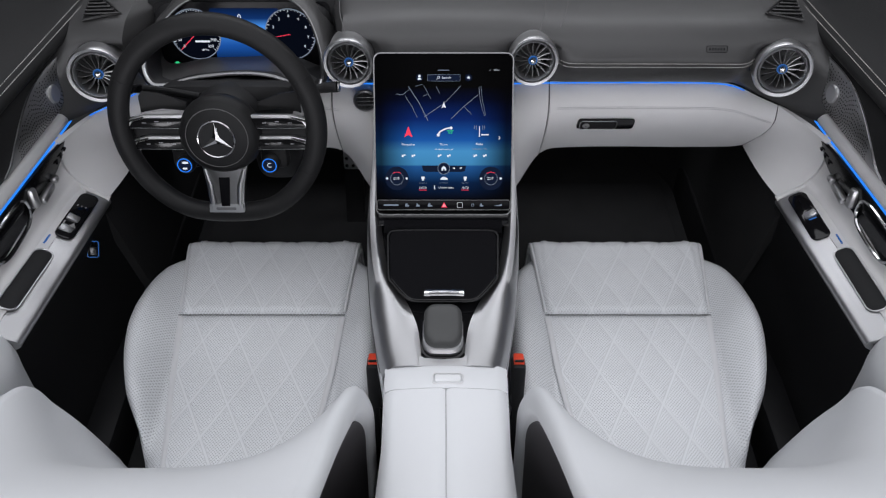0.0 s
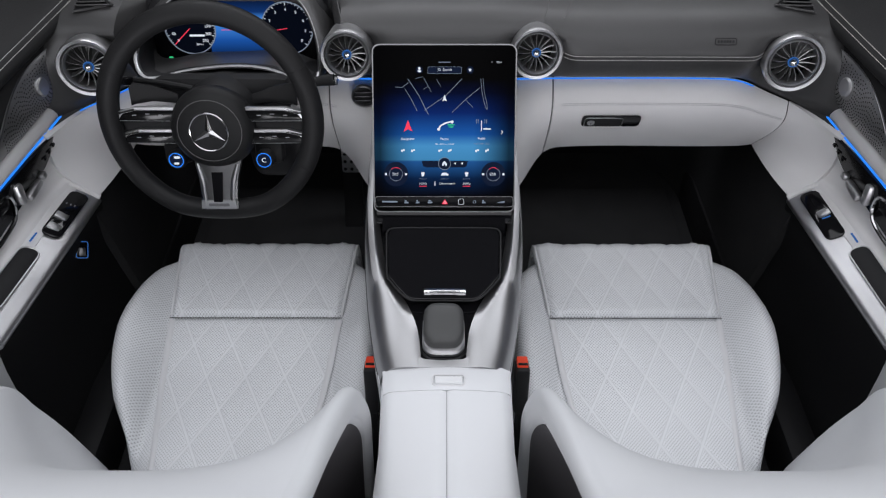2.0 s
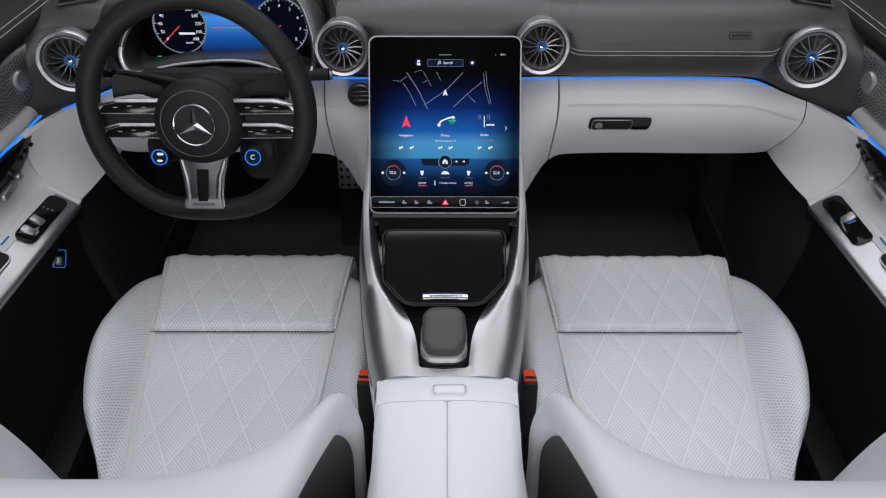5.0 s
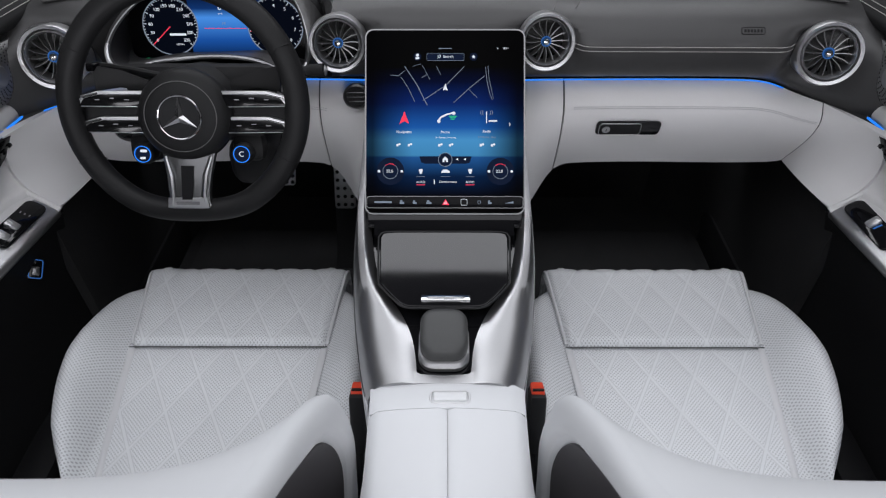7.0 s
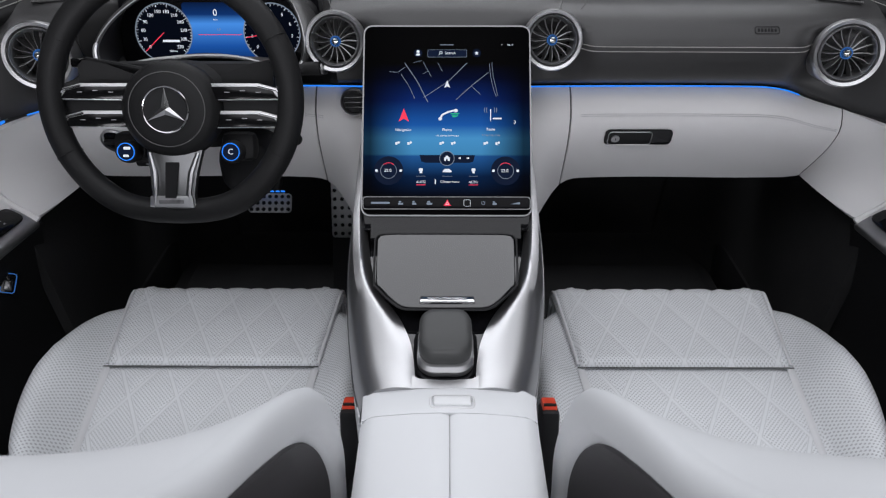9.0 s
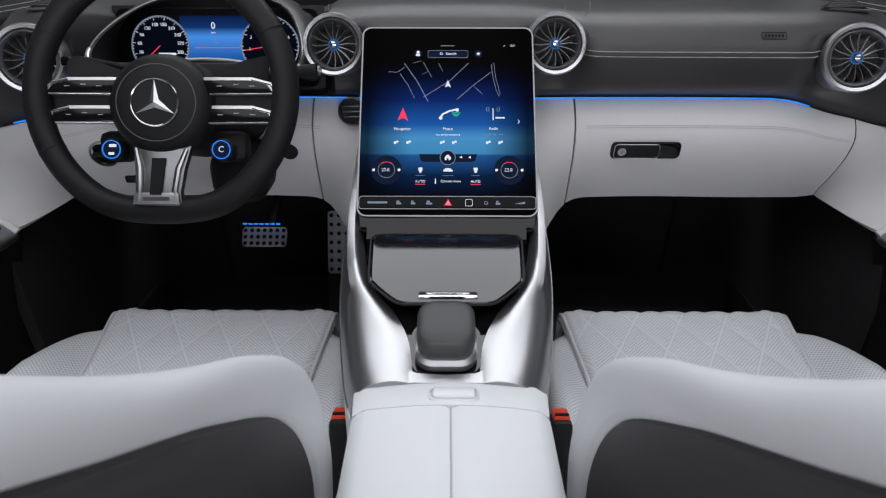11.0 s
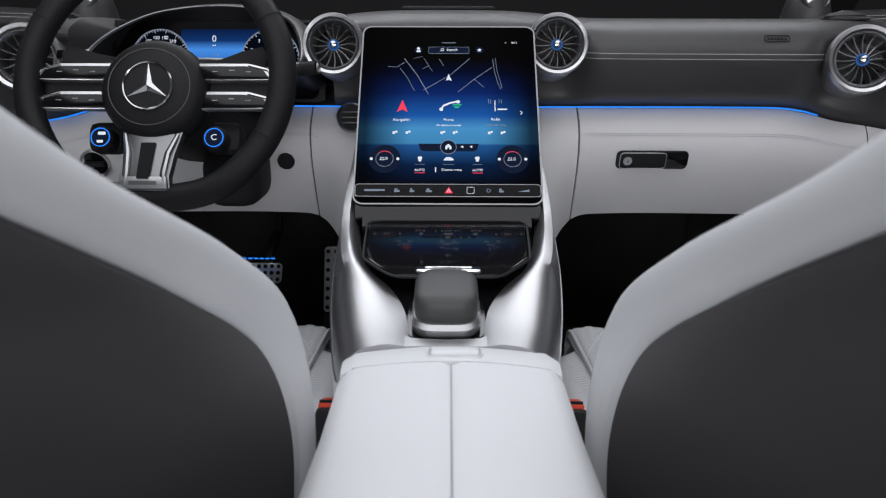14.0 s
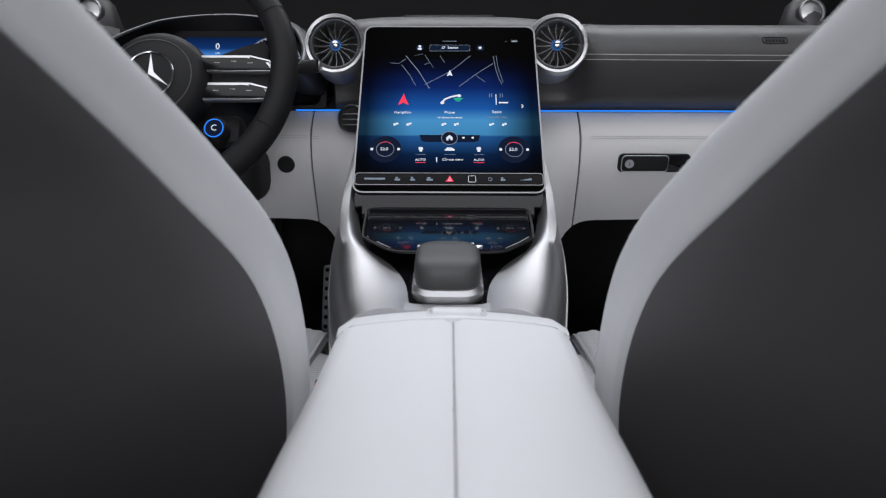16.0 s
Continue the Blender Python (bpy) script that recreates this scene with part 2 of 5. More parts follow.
def tube(pts, r, seg=8, closed=False, flat=1.0, m=ID):
    """A round bar along the points; r: a radius or one for each point."""
    pts = [Vector(p) for p in pts]
    n = len(pts)
    rings, side = [], None
    for i, p in enumerate(pts):
        a = pts[(i - 1) % n] if closed or i else p
        b = pts[(i + 1) % n] if closed or i < n - 1 else p
        d = (b - a).normalized()
        if side is None:
            side = d.orthogonal().normalized()
        side = (side - d * side.dot(d)).normalized()
        up = d.cross(side)
        rr = r[i] if isinstance(r, (list, tuple)) else r
        rings.append([p + rr * (math.cos(2 * math.pi * k / seg) * side + flat * math.sin(2 * math.pi * k / seg) * up) for k in range(seg)])
    if closed:
        best = min(range(seg), key=lambda s: (rings[0][s] - rings[-1][0]).length)
        rings.append(rings[0][best:] + rings[0][:best])
    bm = loft(rings, caps=not closed)
    if closed:
        bmesh.ops.remove_doubles(bm, verts=bm.verts[:], dist=1e-6)
    bm.transform(m)
    return bm


def plate(outline, thick, m=ID, bevel=0.0, seg=2):
    """A flat outline in x and y with thickness upward in z."""
    bm = bmesh.new()
    f = bm.faces.new([bm.verts.new((p[0], p[1], 0)) for p in outline])
    bm.normal_update()
    if f.normal.z < 0:
        f.normal_flip()
    top = bmesh.ops.extrude_face_region(bm, geom=[f])
    tv = [v for v in top["geom"] if isinstance(v, bmesh.types.BMVert)]
    bmesh.ops.translate(bm, verts=tv, vec=(0, 0, thick))
    if bevel:
        tf = [g for g in top["geom"] if isinstance(g, bmesh.types.BMFace)][0]
        bmesh.ops.bevel(bm, geom=list(tf.edges), offset=bevel, segments=seg, profile=0.5, affect="EDGES")
    bm.transform(m)
    return bm


def round_rect(w, h, r, n=5, cx=0.0, cy=0.0):
    out = []
    for sx, sy, a0 in ((1, 1, 0), (-1, 1, 90), (-1, -1, 180), (1, -1, 270)):
        for i in range(n + 1):
            a = radians(a0 + 90 * i / n)
            out.append((cx + sx * (w / 2 - r) + r * math.cos(a), cy + sy * (h / 2 - r) + r * math.sin(a)))
    return out


def disc_line(r, n=32, cx=0.0, cy=0.0):
    return [(cx + r * math.cos(2 * math.pi * i / n), cy + r * math.sin(2 * math.pi * i / n)) for i in range(n)]


def frame_plate(outer, inner, thick, m=ID):
    """A flat frame between two outlines with the same number of points."""
    n = len(outer)
    ring = [[(*p, 0) for p in outer], [(*p, thick) for p in outer], [(*p, thick) for p in inner], [(*p, 0) for p in inner]]
    bm = loft(ring + [ring[0]], caps=False)
    bmesh.ops.remove_doubles(bm, verts=bm.verts[:], dist=1e-7)
    bm.transform(m)
    return bm


def sheet(f, nu, nv, thick):
    """A curved sheet with thickness: f(u, v) for u and v from 0 to 1."""
    top = [[Vector(f(i / nu, j / nv)) for j in range(nv + 1)] for i in range(nu + 1)]
    bm = bmesh.new()
    low = []
    for i in range(nu + 1):
        row = []
        for j in range(nv + 1):
            du = top[min(i + 1, nu)][j] - top[max(i - 1, 0)][j]
            dv = top[i][min(j + 1, nv)] - top[i][max(j - 1, 0)]
            row.append(top[i][j] - du.cross(dv).normalized() * thick)
        low.append(row)
    a = [[bm.verts.new(p) for p in r] for r in top]
    b = [[bm.verts.new(p) for p in r] for r in low]
    for i in range(nu):
        for j in range(nv):
            bm.faces.new((a[i][j], a[i + 1][j], a[i + 1][j + 1], a[i][j + 1]))
            bm.faces.new((b[i][j], b[i][j + 1], b[i + 1][j + 1], b[i + 1][j]))
    for i in range(nu):
        bm.faces.new((a[i][0], b[i][0], b[i + 1][0], a[i + 1][0]))
        bm.faces.new((a[i][nv], a[i + 1][nv], b[i + 1][nv], b[i][nv]))
    for j in range(nv):
        bm.faces.new((a[0][j], a[0][j + 1], b[0][j + 1], b[0][j]))
        bm.faces.new((a[nu][j], b[nu][j], b[nu][j + 1], a[nu][j + 1]))
    return bm


def letters(text, size, m, align="CENTER"):
    """Words as a mesh, in Blender's own font."""
    cu = bpy.data.curves.new("words", "FONT")
    cu.body, cu.size, cu.align_x, cu.align_y, cu.extrude = text, size, align, "CENTER", 0.0002
    ob = bpy.data.objects.new("words", cu)
    scene.collection.objects.link(ob)
    me = bpy.data.meshes.new_from_object(ob.evaluated_get(bpy.context.evaluated_depsgraph_get()))
    bpy.data.objects.remove(ob)
    bm = bmesh.new()
    bm.from_mesh(me)
    bpy.data.meshes.remove(me)
    bm.transform(m)
    return bm


def T3(x, y, z=0.0):
    return Matrix.Translation((x, y, z))


def lean(x, y, z, deg):
    """The pose of a panel that faces the seats: x across, y up its face, z out towards the seats, leaning back by deg."""
    s, c = math.sin(radians(deg)), math.cos(radians(deg))
    return Matrix(((1, 0, 0, x), (0, s, -c, y), (0, c, s, z), (0, 0, 0, 1)))


def spline(x, xs, ys):
    """A smooth curve y(x) through a few points."""
    if x <= xs[0]:
        return ys[0]
    for i in range(len(xs) - 1):
        if x <= xs[i + 1]:
            h = xs[i + 1] - xs[i]
            m0 = (ys[i + 1] - ys[i - 1]) / (xs[i + 1] - xs[i - 1]) if i else (ys[1] - ys[0]) / h
            m1 = (ys[i + 2] - ys[i]) / (xs[i + 2] - xs[i]) if i + 2 < len(xs) else (ys[i + 1] - ys[i]) / h
            t = (x - xs[i]) / h
            return (2 * t ** 3 - 3 * t * t + 1) * ys[i] + (t ** 3 - 2 * t * t + t) * h * m0 + (-2 * t ** 3 + 3 * t * t) * ys[i + 1] + (t ** 3 - t * t) * h * m1
    return ys[-1]


# ---------------------------------------------------------------- the studio round the car
def slab(name, x0, x1, y0, y1, z0, z1, mat, label, category):
    return solid(name, rbox(x1 - x0, y1 - y0, z1 - z0, 0, T3((x0 + x1) / 2, (y0 + y1) / 2, (z0 + z1) / 2)), mat, label, category, "structure")


slab("ground", -5, 5, -5, 6, -0.3, -0.2, STUDIO_FLOOR, "dark studio floor under the car", "floor")
slab("wall_front", -5, 5, 6, 6.1, -0.2, 3.6, STUDIO_DARK, "dark studio wall ahead of the car", "wall")
# back, sides and ceiling are unseen additions that bounce fill into the cabin
slab("wall_back", -5, 5, -5.1, -5, -0.2, 3.6, STUDIO, "unseen grey studio wall behind the car, added to bounce light", "wall")
slab("wall_side_a", -5.1, -5, -5, 6, -0.2, 3.6, STUDIO, "unseen grey studio side wall, added to bounce light", "wall")
slab("wall_side_b", 5, 5.1, -5, 6, -0.2, 3.6, STUDIO, "unseen grey studio side wall, added to bounce light", "wall")
slab("ceiling", -5, 5, -5, 6, 3.6, 3.7, STUDIO, "unseen grey studio ceiling, added to bounce light", "ceiling")

# the cabin's shell: floor, front bulkhead, sides, rear bulkhead
slab("floor", -0.74, 0.74, -0.32, 1.62, -0.02, 0.02, CARPET, "black carpeted cabin floor", "floor")
slab("bulkhead_front", -0.74, 0.74, 1.58, 1.62, 0.02, 0.7, CARPET, "black carpeted front bulkhead of the footwells", "bulkhead")
slab("bulkhead_rear", -0.74, 0.74, -0.34, -0.3, 0.0, 0.62, CARPET, "black carpeted rear bulkhead", "bulkhead")
solid("floor_tunnel", rbox(0.2, 1.86, 0.33, 0.04, T3(0, 0.66, 0.18)), CARPET, "black carpeted centre tunnel under the console", "tunnel", "structure")
for s, tag in ((-1, "a"), (1, "b")):
    bm = sheet(lambda u, v: (s * (0.69 + 0.03 * v - 0.11 * max(0, (u - 0.62) / 0.38) ** 2), 0.95 + 0.63 * u, 0.02 + 0.5 * v), 12, 4, s * 0.02)
    solid("kick_panel_" + tag, bm, CARPET, "black carpeted side of the footwell", "trim", "structure")
    bm = rbox(0.07, 1.9, 0.12, 0.02, T3(s * 0.7, 0.62, 0.06))
    solid("door_sill_" + tag, bm, MATT, "black plastic door sill", "trim", "structure")

# ---------------------------------------------------------------- dashboard
dashboard = thing("dashboard", (0, 1.3, 0.45), "dark leather dashboard with a cream leather lower panel", "dashboard")


def dash_low(x, v):
    """The cream face under the blue line: v from 0 at the bottom to 1 at the top."""
    a = abs(x)
    y_top = spline(a, [0, 0.14, 0.22, 0.5, 0.57, 0.62, 0.66, 0.70], [1.07, 1.077, 1.079, 1.079, 1.072, 1.042, 1.012, 0.98])
    y_low = spline(a, [0, 0.14, 0.2, 0.24, 0.55, 0.70], [1.0, 1.02, 1.075, 1.088, 1.091, 1.091])
    z_low = spline(a, [0, 0.14, 0.2, 0.25, 0.6, 0.66, 0.70], [0.36, 0.38, 0.44, 0.45, 0.45, 0.458, 0.46])
    z_top = spline(a, [0, 0.5, 0.55, 0.6, 0.70], [0.625, 0.625, 0.621, 0.608, 0.598])
    belly = spline(v, [0, 0.3, 0.565, 0.79, 0.92, 1.0], [0, 0.022, 0.037, 0.036, 0.018, 0]) * (1 - 0.5 * max(0.0, a - 0.55) / 0.15)
    return Vector((x, y_low + (y_top - y_low) * v - belly, z_low + (z_top - z_low) * v))


def dash_piece(x0, x1, nx, v0=0.0, v1=1.0, out=0.0):
    return sheet(lambda u, v: dash_low(x0 + (x1 - x0) * u, v0 + (v1 - v0) * v) + Vector((0, -out, 0)), nx, 14, 0.012)


part("lower_panel", dash_piece(-0.6335, -0.2145, 40), CREAM_DASH, dashboard, "cream leather knee panel")
part("centre_panel", dash_piece(-0.2115, 0.2022, 34), CREAM_DASH, dashboard, "cream leather middle panel")


def corner(s):
    """The cream sweep from the end of the dashboard into the door."""
    def f(u, v):
        a = dash_low(s * 0.6348, v)
        k = [0, 0.2, 0.3, 0.5, 0.8, 1.0]
        b = Vector((s * spline(v, k, [0.655, 0.684, 0.697, 0.708, 0.703, 0.696]), 0.935, spline(v, k, [0.459, 0.482, 0.497, 0.53, 0.573, 0.593])))
        c = Vector((s * (abs(b.x) * 0.75 + abs(a.x) * 0.25 - 0.012), 0.99, (a.z + b.z) / 2))
        return a * (1 - u) ** 2 + c * 2 * u * (1 - u) + b * u * u
    return sheet(f, 14, 12, 0.01 * s)


for s in (-1, 1):
    part("end_panel", corner(s), CREAM_DASH, dashboard, "cream leather end panel beside the door")
glovebox = part("glovebox_door", dash_piece(0.2052, 0.6335, 36), CREAM_DASH, dashboard, "closed cream leather glovebox door")
part("under_panel", sheet(lambda u, v: Vector((-0.64 + 1.28 * u, dash_low(-0.64 + 1.28 * u, 0).y + 0.004 + 0.3 * v, dash_low(-0.64 + 1.28 * u, 0).z + 0.004)), 40, 4, -0.01), MATT, dashboard, "matt black underside")


def dash_up(x, v):
    """The dark pad: v from 0 at the blue line over the crest to 1 at the windscreen."""
    a = abs(x)
    prof = [(1.083, 0.626), (1.042, 0.650), (1.014, 0.700), (1.024, 0.728), (1.052, 0.748), (1.10, 0.758), (1.22, 0.757), (1.5, 0.735)]
    k = v * (len(prof) - 1)
    y = spline(k, list(range(len(prof))), [p[0] for p in prof])
    z = spline(k, list(range(len(prof))), [p[1] for p in prof])
    rim = dash_low(x, 1.0) - Vector((x, 1.079, 0.625))
    mid = math.exp(-(x / 0.17) ** 4) * 0.012 * min(1, v * 2)
    drop = rim.z * max(0, 1 - v * 4)
    gap = max(0.0, min(1.0, (0.186 - abs(x + 0.369)) / 0.022))
    back = gap * gap * (3 - 2 * gap) * min(1.0, v / 0.15)
    cup = 0.034 * math.exp(-((v - 0.27) / 0.17) ** 4) * (math.exp(-((a - 0.60) / 0.052) ** 4) + math.exp(-((a - 0.16) / 0.045) ** 4))
    return Vector((x, y + cup + rim.y * max(0, 1 - v * 2.2) + 0.27 * back * max(0, 1 - v), z + mid + drop - 0.022 * back * min(1, v * 3)))


part("upper_pad", sheet(lambda u, v: dash_up(-0.72 + 1.44 * u, v), 90, 42, 0.012), LEATHER, dashboard, "dark grey leather upper pad")
# blue light line along the joint
for x0, x1 in ((-0.66, -0.53), (-0.24, -0.125), (0.125, 0.575)):
    pts = []
    for i in range(25):
        x = x0 + (x1 - x0) * i / 24
        p = dash_low(x, 1.0)
        pts.append(p + Vector((0, -0.0085, 0.0015)))
    part("light_strip", tube(pts, 0.0013, 6), BLUE, dashboard, "glowing blue light strip")


def stitch_row(f, n, length, r, mat, parent, name="stitching", label=""):
    """A row of single stitches along f(t)."""
    bm = bmesh.new()
    for i in range(n):
        a, b = f((i + 0.15) / n), f((i + 0.85) / n)
        bm = join(bm, tube([a, (a + b) / 2, b], r, 4))
    return part(name, bm, mat, parent, label)


for dz in (0.0, 0.05):
    stitch_row(lambda t, dz=dz: dash_up(0.195 + 0.36 * t, 0.289 + dz * 0.6 - 0.004 * t) + Vector((0, -0.0012, 0.0008)), 90, 0.004, 0.0006, THREAD_DARK, dashboard, label="pale double stitching")
    stitch_row(lambda t, dz=dz: dash_low(-0.2 - 0.43 * t, 0.775 + dz * 0.35) + Vector((0, -0.0008, 0)), 110, 0.004, 0.0005, THREAD, dashboard)
    stitch_row(lambda t, dz=dz: dash_low(0.22 + 0.41 * t, 0.775 + dz * 0.35) + Vector((0, -0.0008, 0)), 100, 0.004, 0.0005, THREAD, dashboard)

# ---------------------------------------------------------------- round air vents
def air_vent(x, y, z, r, turn, label):
    m = Matrix.Translation((x, y, z)) @ pose(0, 0, 0, 0, 0, turn) @ lean(0, 0, 0, 14)
    v = thing("air_vent", m, label, "air vent", "round air vents on the dashboard")
    part("collar", lathe([(r * 0.98, -0.06), (r * 1.0, -0.012), (r * 1.04, -0.004), (r * 1.05, 0.006), (r * 1.0, 0.012), (r * 0.90, 0.010), (r * 0.865, 0.002), (r * 0.865, -0.06)], 56, closed=True), VENT_SILVER, v, "satin silver collar", local=True)
    part("inner_ring", lathe([(r * 0.85, -0.03), (r * 0.85, 0.007), (r * 0.81, 0.010), (r * 0.765, 0.006), (r * 0.75, -0.002), (r * 0.75, -0.03)], 56, closed=True), VENT_SILVER, v, "bright chrome ring", local=True)
    part("duct", lathe([(r * 0.86, -0.05), (r * 0.86, -0.045), (0.001, -0.045), (0.001, -0.05)], 40, closed=True), MATT, v, "black duct", local=True)
    me = None
    for i in range(16):
        if me is None:
            prof = []
            for k in range(5):
                t = k / 4
                rr = r * (0.16 + 0.585 * t)
                tw = 0.10 * math.sin(math.pi * t) * 0.6
                w = r * (0.028 + 0.035 * t)
                c, s = math.cos(tw), math.sin(tw)
                prof.append([(rr * c + q * s, rr * s - q * c, h) for q, h in ((-w * 0.5, 0.0), (w * 0.5, -0.012), (w * 0.5 + 0.0012, -0.012), (-w * 0.5 + 0.0012, 0.001))])
            b = part("blade", loft(prof), GRILLE, v, local=True)
            me = b.data
        else:
            b = new("blade", me)
            b.parent = v
            WORLD[b] = m
        b.matrix_basis = pose(0, 0, 0, 0, 0, 360 / 16 * i)
    part("hub", lathe([(r * 0.02, 0.010), (r * 0.10, 0.009), (r * 0.14, 0.003), (r * 0.14, -0.014), (r * 0.02, -0.014)], 28), CHROME, v, "chrome hub", local=True)
    part("hub_light", lathe([(r * 0.155, 0.0), (r * 0.185, 0.0), (r * 0.185, 0.002), (r * 0.155, 0.002)], 28, closed=True), BLUE_SOFT, v, "blue lit hub ring", local=True)
    return v


air_vent(-0.602, 0.994, 0.701, 0.047, 12, "round silver turbine air vent beside the driver's door")
air_vent(-0.163, 1.002, 0.720, 0.042, 0, "round silver turbine air vent beside the touchscreen")
air_vent(0.156, 1.006, 0.721, 0.042, 0, "round silver turbine air vent beside the touchscreen")
air_vent(0.597, 1.009, 0.701, 0.047, -12, "round silver turbine air vent beside the passenger door")

# ---------------------------------------------------------------- instrument cluster
CL = lean(-0.3715, 1.118, 0.700, 17)
cluster = thing("instrument_cluster", CL, "lit digital instrument cluster under a dark hood", "instrument cluster")
# the rim of the hood: x, and the way up its leaning opening from 0 at the lower corners to 1 at the crown
HOOD = [(-0.37, 1.0), (-0.29, 0.92), (-0.25, 0.75), (-0.226, 0.45), (-0.216, 0.15), (-0.223, -0.05), (-0.25, -0.03), (-0.30, 0.09), (-0.36, 0.13), (-0.43, 0.08), (-0.48, 0.0), (-0.507, 0.02), (-0.522, 0.2), (-0.515, 0.45), (-0.49, 0.7), (-0.45, 0.9)]
HOOD_LINE = smooth_line([(x, v, 0) for x, v in HOOD], 5, True)


def hood_ring(grow=0.0, back=0.0, drop=0.0):
    """The rim of the hood, grown outwards in its own plane, set back from the driver and lowered; in the cluster's own space."""
    out = []
    for p in HOOD_LINE:
        d = Vector((p.x + 0.37, (p.y - 0.45) * 0.17, 0)).normalized() * grow
        w = Vector((p.x + d.x, 0.985 + 0.155 * p.y + 0.876 * d.y + back, 0.690 + 0.085 * p.y + 0.48 * d.y - drop))
        out.append(CL.inverted() @ w)
    return out


def well_ring(k, w):
    """From the rim (0) to the edge of the display (1), w: how far the display lies back."""
    rim_line = hood_ring()
    out = []
    for q in rim_line:
        a = math.atan2((q.y + 0.005) / 0.075, q.x / 0.155)
        c, n = math.cos(a), math.sin(a)
        f = (abs(c) ** 6 + abs(n) ** 6) ** (-1 / 6)
        end = Vector((0.166 * f * c, -0.004 + 0.064 * f * n, w))
        out.append(q.lerp(end, k))
    return out


part("display_well", loft([well_ring(1.0, -0.014), well_ring(0.6, -0.014), well_ring(0.2, -0.014), hood_ring(), hood_ring(0.003, -0.003)], caps=False), MATT, cluster, "black well round the display", local=True)
part("hood_cover", loft([hood_ring(0.003, -0.003), hood_ring(0.008, 0.0), hood_ring(0.013, 0.012), hood_ring(0.019, 0.05, 0.008), hood_ring(0.021, 0.12, 0.03)], caps=False), LEATHER, cluster, "dark grey leather hood", local=True)
part("rim_trim", tube(hood_ring(0.0045, -0.003), 0.0015, 6, True), EDGE_METAL, cluster, "thin silver trim", local=True)
part("lower_trim", tube(hood_ring(0.004, -0.0045)[22:62], 0.0034, 8), SILVER, cluster, "silver strip along the lower edge", local=True)
part("backplate", rbox(0.345, 0.135, 0.006, 0.002, T3(0, -0.004, -0.0185)), MATT, cluster, "black surround", local=True)
cluster_glass = part("screen", plate(round_rect(0.326, 0.122, 0.012), 0.003, T3(0.0, -0.004, -0.012)), SCREEN_OFF, cluster, "black glass display", local=True)

# ---------------------------------------------------------------- steering wheel
WH = lean(-0.372, 0.877, 0.681, 23.5)
wheel = thing("steering_wheel", WH, "black leather flat-bottomed steering wheel with silver spokes", "steering wheel")


def rim_point(a, out=0.0):
    r = 0.1625 + out
    x, y = r * math.sin(a), r * math.cos(a)
    low = -0.161 - out
    if y < low + 0.03:
        k = low + 0.03 - y
        y = low + 0.03 - 0.03 * math.tanh(k / 0.03)
    return Vector((x, y, 0))


rim = []
for i in range(96):
    rim.append(rim_point(2 * math.pi * i / 96))
part("rim", tube(rim, 0.0165, 14, True, 1.1), WHEEL_LEATHER, wheel, "black leather rim", local=True)
part("hub", lathe([(0.001, 0.026), (0.03, 0.026), (0.046, 0.024), (0.058, 0.019), (0.066, 0.010), (0.069, -0.004), (0.062, -0.03), (0.001, -0.032)], 56, T3(0, -0.0155, -0.006) @ Matrix.Diagonal((1.0, 0.97, 1, 1))), WHEEL_LEATHER, wheel, "round black hub pad", local=True)
part("lower_spoke", loft([[(-w, y, z - 0.007), (w, y, z - 0.007), (w, y, z + 0.004), (w * 0.7, y, z + 0.008), (-w * 0.7, y, z + 0.008), (-w, y, z + 0.004)] for w, y, z in ((0.038, -0.07, -0.004), (0.032, -0.10, 0.004), (0.029, -0.13, 0.011), (0.031, -0.148, 0.011))]), DARK_METAL, wheel, "brushed metal lower spoke", local=True)

# ---------------------------------------------------------------- touchscreen
TS = lean(0.001, 0.902, 0.640, 40)
touch = thing("touchscreen", TS, "upright lit touchscreen in a black frame with a silver edge", "touchscreen")
part("housing", plate(round_rect(0.238, 0.276, 0.012), 0.014, T3(0, 0.0, -0.016), 0.003), MATT, touch, "black housing", local=True)
part("edge_trim", frame_plate(round_rect(0.2395, 0.2775, 0.0125), round_rect(0.2355, 0.2735, 0.011), 0.0045, T3(0, 0, -0.005)), EDGE_METAL, touch, "thin silver edge", local=True)
touch_glass = part("screen", plate(round_rect(0.2355, 0.2735, 0.011), 0.003, T3(0, 0, -0.004)), SCREEN, touch, "black glass with a blue picture", local=True)
part("lower_lip", rbox(0.236, 0.026, 0.03, 0.004, T3(0, -0.146, -0.018)), GLOSS, touch, "gloss black lower lip", local=True)

# ---------------------------------------------------------------- centre console
console = thing("centre_console", (0, 0.6, 0.05), "cream and silver centre console with a gloss black tray", "centre console")
YS = [0.545, 0.58, 0.62, 0.66, 0.70, 0.74, 0.785, 0.83, 0.88, 0.945, 1.0]
HW = [0.098, 0.108, 0.116, 0.123, 0.128, 0.132, 0.135, 0.136, 0.135, 0.131, 0.128]
ZS = [0.468, 0.472, 0.48, 0.491, 0.503, 0.513, 0.523, 0.537, 0.557, 0.594, 0.63]
WI = [0.034, 0.036, 0.043, 0.060, 0.086, 0.098, 0.106, 0.112, 0.114, 0.114, 0.114]
ZI = [0.468, 0.471, 0.476, 0.482, 0.488, 0.494, 0.500, 0.509, 0.53, 0.575, 0.615]


